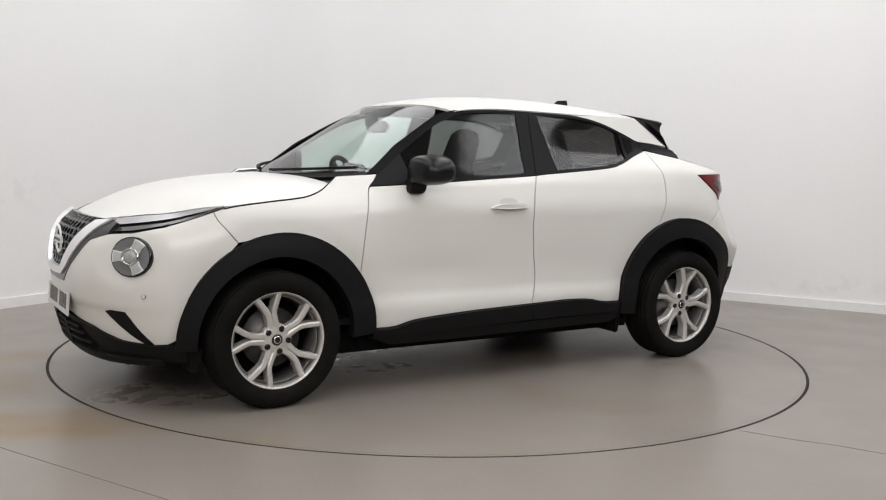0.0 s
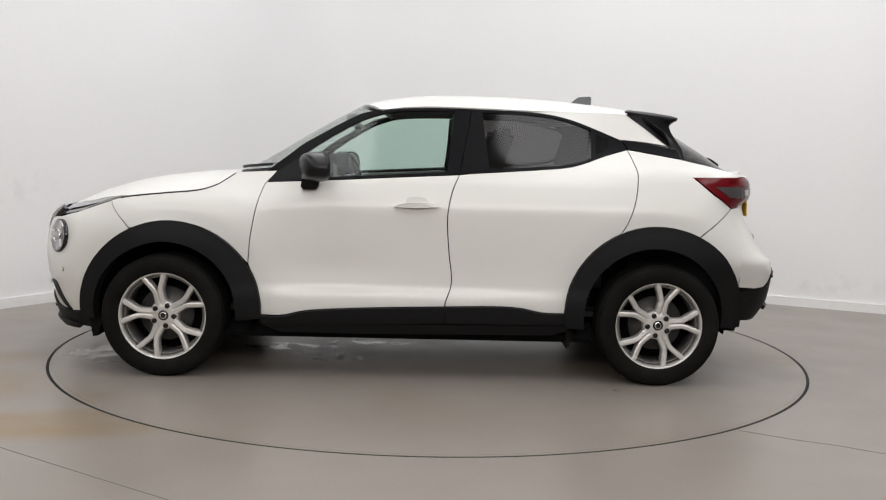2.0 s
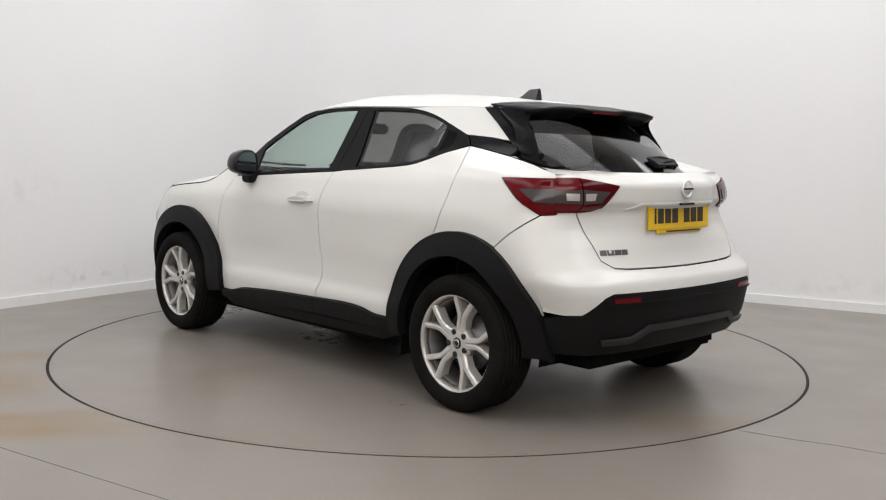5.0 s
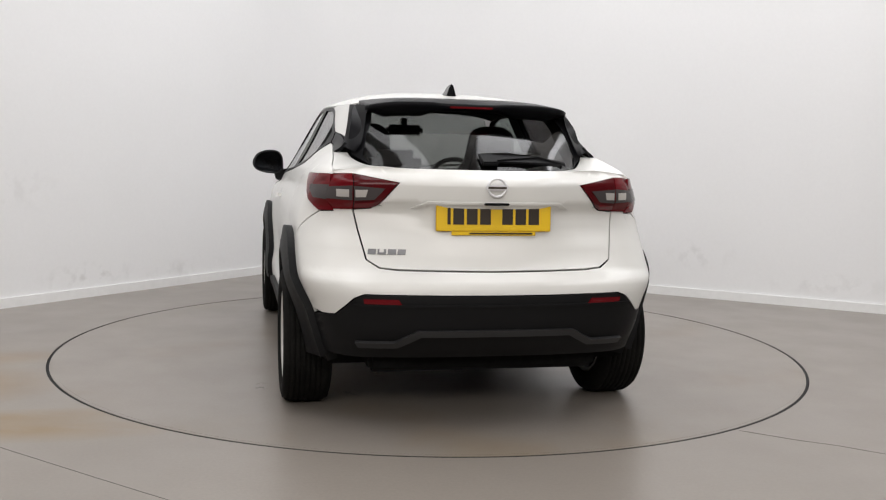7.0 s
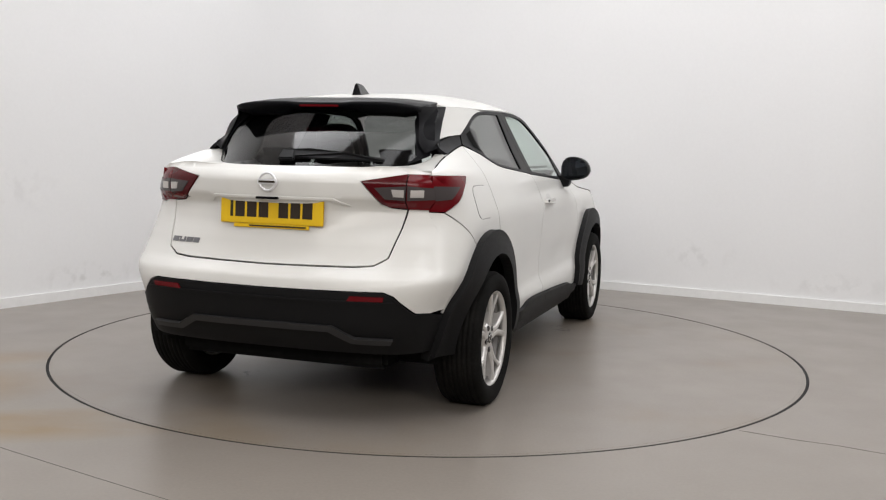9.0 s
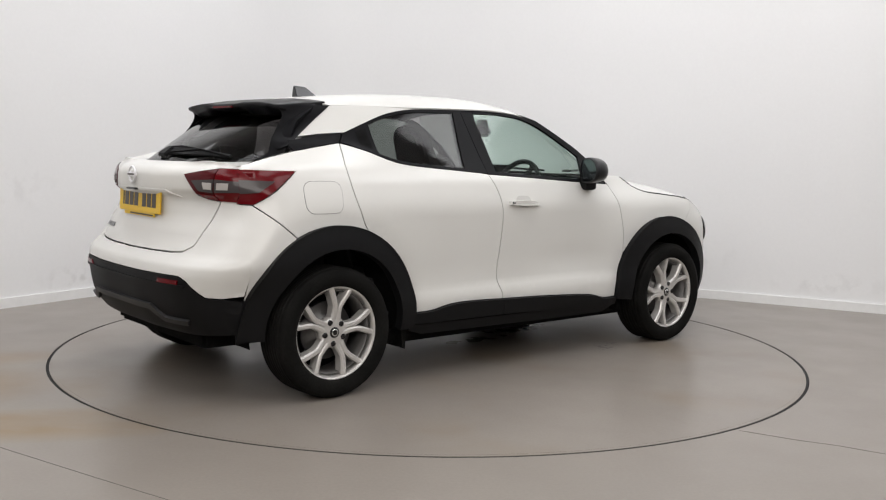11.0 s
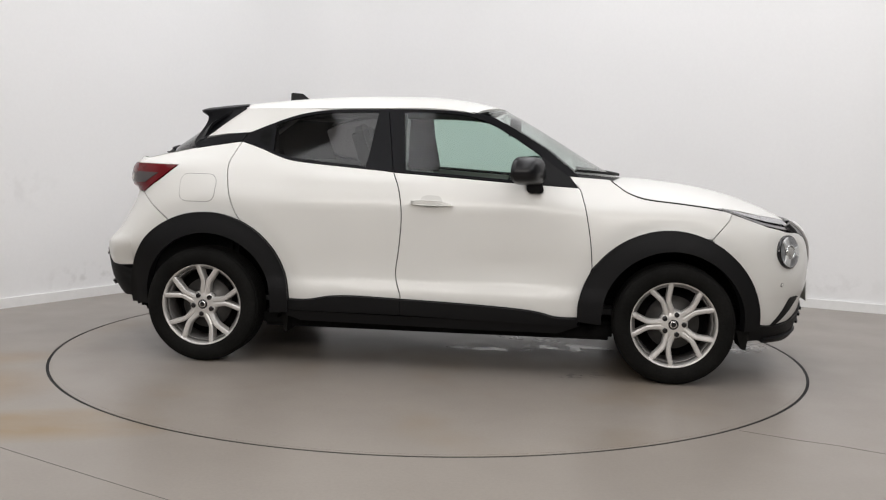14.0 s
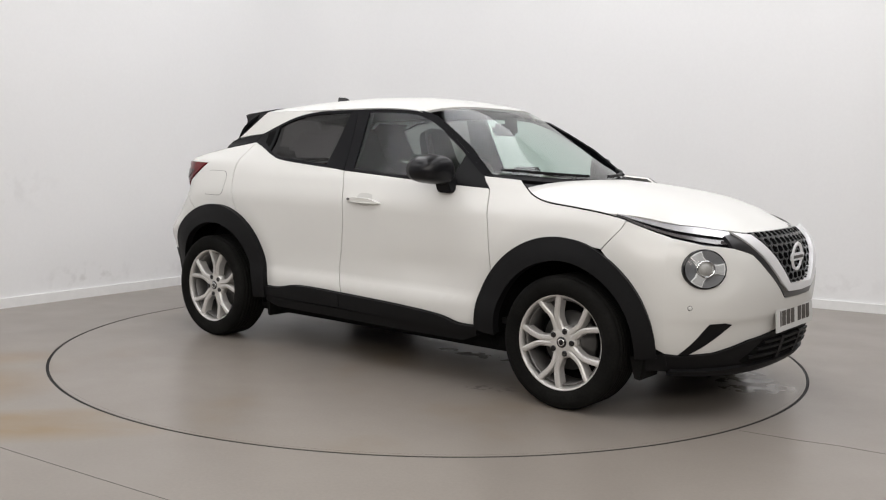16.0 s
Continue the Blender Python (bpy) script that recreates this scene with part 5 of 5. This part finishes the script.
# door mirrors
for s in (1, -1):
    mirror_ob = tagged(new("door_mirror"), "gloss black door mirror")
    mirror_ob.parent = car
    bm = bmesh.new()
    prof = [(-0.05, 0.02), (-0.03, 0.35), (0.02, 0.60), (0.10, 0.79), (0.22, 0.90), (0.45, 0.97), (0.80, 1.0), (1.0, 0.97)]
    outline = spline([(0.785, 1.085), (0.790, 1.160), (0.825, 1.203), (0.900, 1.207), (0.962, 1.180), (0.988, 1.125), (0.965, 1.080), (0.900, 1.058), (0.820, 1.055), (0.785, 1.085)], 4)[:-1]
    cy, cz = 0.885, 1.128
    rows = []
    for u, k in prof:
        px = 0.590 - 0.130 * u
        rows.append([bm.verts.new((px - 0.35 * (y - cy) * k, s * (cy + (y - cy) * k), cz + (z - cz) * k)) for y, z in outline])
    m = len(outline)
    for p, q in zip(rows, rows[1:]):
        for i in range(m):
            bm.faces.new((p[i], p[(i + 1) % m], q[(i + 1) % m], q[i]))
    bm.faces.new(rows[0])
    inner = [bm.verts.new((v.co.x + 0.006, s * (cy + (abs(v.co.y) - cy) * 0.88), cz + (v.co.z - cz) * 0.88)) for v in rows[-1]]
    for i in range(m):
        bm.faces.new((rows[-1][i], rows[-1][(i + 1) % m], inner[(i + 1) % m], inner[i]))
    bmesh.ops.recalc_face_normals(bm, faces=bm.faces[:])
    part("mirror_shell", smooth_bm(bm), SHELL, mirror_ob)
    bm = bmesh.new()
    bm.faces.new([bm.verts.new((0.467 - 0.35 * (y - cy) * 0.90, s * (cy + (y - cy) * 0.90), cz + (z - cz) * 0.90)) for y, z in outline])
    bm.normal_update()
    if bm.faces[:][0].normal.x > 0:
        bmesh.ops.reverse_faces(bm, faces=bm.faces[:])
    part("mirror_glass", bm, MIRROR, mirror_ob, "mirror glass")
    bm = bmesh.new()
    prism(bm, [(0.600, 1.020), (0.585, 1.085), (0.500, 1.085), (0.508, 1.018), (0.52, 1.010), (0.592, 1.010)], lambda x, z: (x, s * 0.750, z), lambda x, z: (x, s * (0.830 + 0.3 * (z - 1.01)), z))
    bmesh.ops.bevel(bm, geom=bm.edges[:], offset=0.008, segments=2, affect="EDGES", clamp_overlap=True)
    part("mirror_foot", bm, CLAD, mirror_ob)

# door handles with their cups
for s, door in zip((1, -1), doors_f):
    handle = tagged(new("door_handle"), "white door handle")
    handle.parent = door
    bm = bmesh.new()
    line = spline([(0.105, 0.933), (0.04, 0.952), (-0.05, 0.957), (-0.132, 0.953)], 3)
    bot = spline([(-0.135, 0.934), (-0.05, 0.929), (0.04, 0.928), (0.105, 0.930)], 3)
    prism(bm, line + bot, lambda x, z: (x, s * (float(width(x, z)) + 0.006 + 0.026 * max(0.0, 1 - ((x + 0.02) / 0.14) ** 2) ** 0.6), z), lambda x, z: (x, s * (float(width(x, z)) - 0.01), z))
    part("handle_grip", bm, PAINT, handle)
    # the cup lies flat; its hollow's shade is in the darker paint colour
    part("handle_cup", patch(Shape(), spline([(0.045, 0.953), (0.03, 0.977), (-0.02, 0.983), (-0.06, 0.977), (-0.075, 0.953), (-0.05, 0.918), (0.02, 0.916), (0.045, 0.953)], 4)[:-1], side, flip=True, mirror=s < 0, lift=0.0015, skirt=0.0), material("shaded_white_paint", (0.55, 0.545, 0.52), 0.4, coat=0.6), handle)
    if s < 0:
        bm = lathe([(0.0, 0.0), (0.007, 0.0), (0.007, -0.01)], 16)
        bmesh.ops.translate(bm, verts=bm.verts[:], vec=(-0.118, -float(width(-0.118, 0.945)) - 0.02, 0.945))
        part("key_lock", bm, SMOKE, handle)

# fuel flap on the right rear quarter
flap_line = [(x, z) for cx, cz, a in ((-1.300, 1.022, 0), (-1.422, 1.022, 90), (-1.422, 0.958, 180), (-1.305, 0.958, 270)) for x, z in arc(cx, cz, 0.047, a, a + 90, 5)]
part("fuel_flap", patch(Shape(), inset(flap_line, 0.002), side, flip=True, mirror=True, lift=0.0022, skirt=0.004), PAINT, car, "white rounded fuel flap")
part("flap_seam", patch(Shape(), flap_line, side, flip=True, mirror=True, lift=0.0008, skirt=0.002), SMOKE, car)

# hidden handle slots, mud deflectors, front wipers, cowl
for s in (False, True):
    part("handle_slot", patch(Shape(), [(-0.985, 1.335), (-0.978, 1.225), (-1.045, 1.252), (-1.055, 1.315)], side, flip=True, mirror=s, lift=0.0045, skirt=0.0), UNDER, car)
    k = -1 if s else 1
    for x, w in ((1.69, 0.035), (-0.85, 0.02)):
        bm = bmesh.new()
        prism(bm, [(x - w, 0.30), (x + w, 0.30), (x + w * 0.6, 0.195 if x > 0 else 0.18), (x - w * 0.2, 0.20 if x > 0 else 0.19)], lambda a, z: (a, k * 0.62, z), lambda a, z: (a, k * 0.80, z))
        part("air_deflector", bm, RUBBER, car)
half = [(0.0, 1.062), (0.35, 1.068), (0.66, 1.088), (0.69, 1.112), (0.35, 1.092), (0.0, 1.084)]
part("cowl", patch(Shape(), [*half, *mir(half[::-1], -1)[1:-1]], screen, lift=0.004, skirt=0.02), CLAD, car)
for y0, y1 in ((0.05, 0.60), (-0.62, -0.15)):
    bm = bmesh.new()
    for k in range(8):
        a, b = y0 + (y1 - y0) * k / 8, y0 + (y1 - y0) * (k + 1) / 8
        pa, pb = (Vector(screen(np.array([q]), np.array([1.092 + 0.03 * (abs(q) / 0.6) ** 1.5]))[0]) + Vector((0.014, 0, 0.012)) for q in (a, b))
        d = (pb - pa)
        m = Matrix.Translation((pa + pb) / 2) @ d.to_track_quat("X", "Z").to_matrix().to_4x4()
        box(bm, -d.length / 2, d.length / 2, -0.008, 0.008, -0.006, 0.008, 0.0, m)
    part("front_wiper", bm, CLAD, car)
# ---- motion: the table and the car on it turn together ----
TURN = [(0.0, 211.08), (0.5, 203.58), (1.0, 195.45), (1.5, 188.02), (2.0, 180.04), (2.5, 172.42), (3.0, 164.28), (3.5, 156.69), (4.0, 148.75), (4.5, 140.90), (5.0, 133.10), (5.5, 125.28),
        (6.0, 117.44), (6.5, 109.77), (7.0, 101.72), (7.5, 94.10), (8.0, 86.01), (8.5, 78.43), (9.0, 70.37), (9.5, 62.92), (10.0, 54.79), (10.5, 47.06), (11.0, 39.24), (11.5, 31.42), (12.0, 23.60),
        (12.5, 15.83), (13.0, 7.95), (13.5, 0.25), (14.0, -7.73), (14.5, -15.54), (15.0, -23.40), (15.5, -31.03), (16.0, -39.18)]
OFF = (0.1027, 0.1101)


def motions():
    rows = []
    for (t0, a0), (t1, a1) in zip(TURN, TURN[1:]):
        rows += [(t0, a0), ((t0 + t1) / 2, (a0 + a1) / 2)]
    rows.append(TURN[-1])
    walk(turntable, [(t, pose(0, 0, 0, 0, 0, a)) for t, a in rows])
    walk(car, [(t, pose(0, 0, 0, 0, 0, a) @ pose(*OFF, 0.0)) for t, a in rows])


motions()
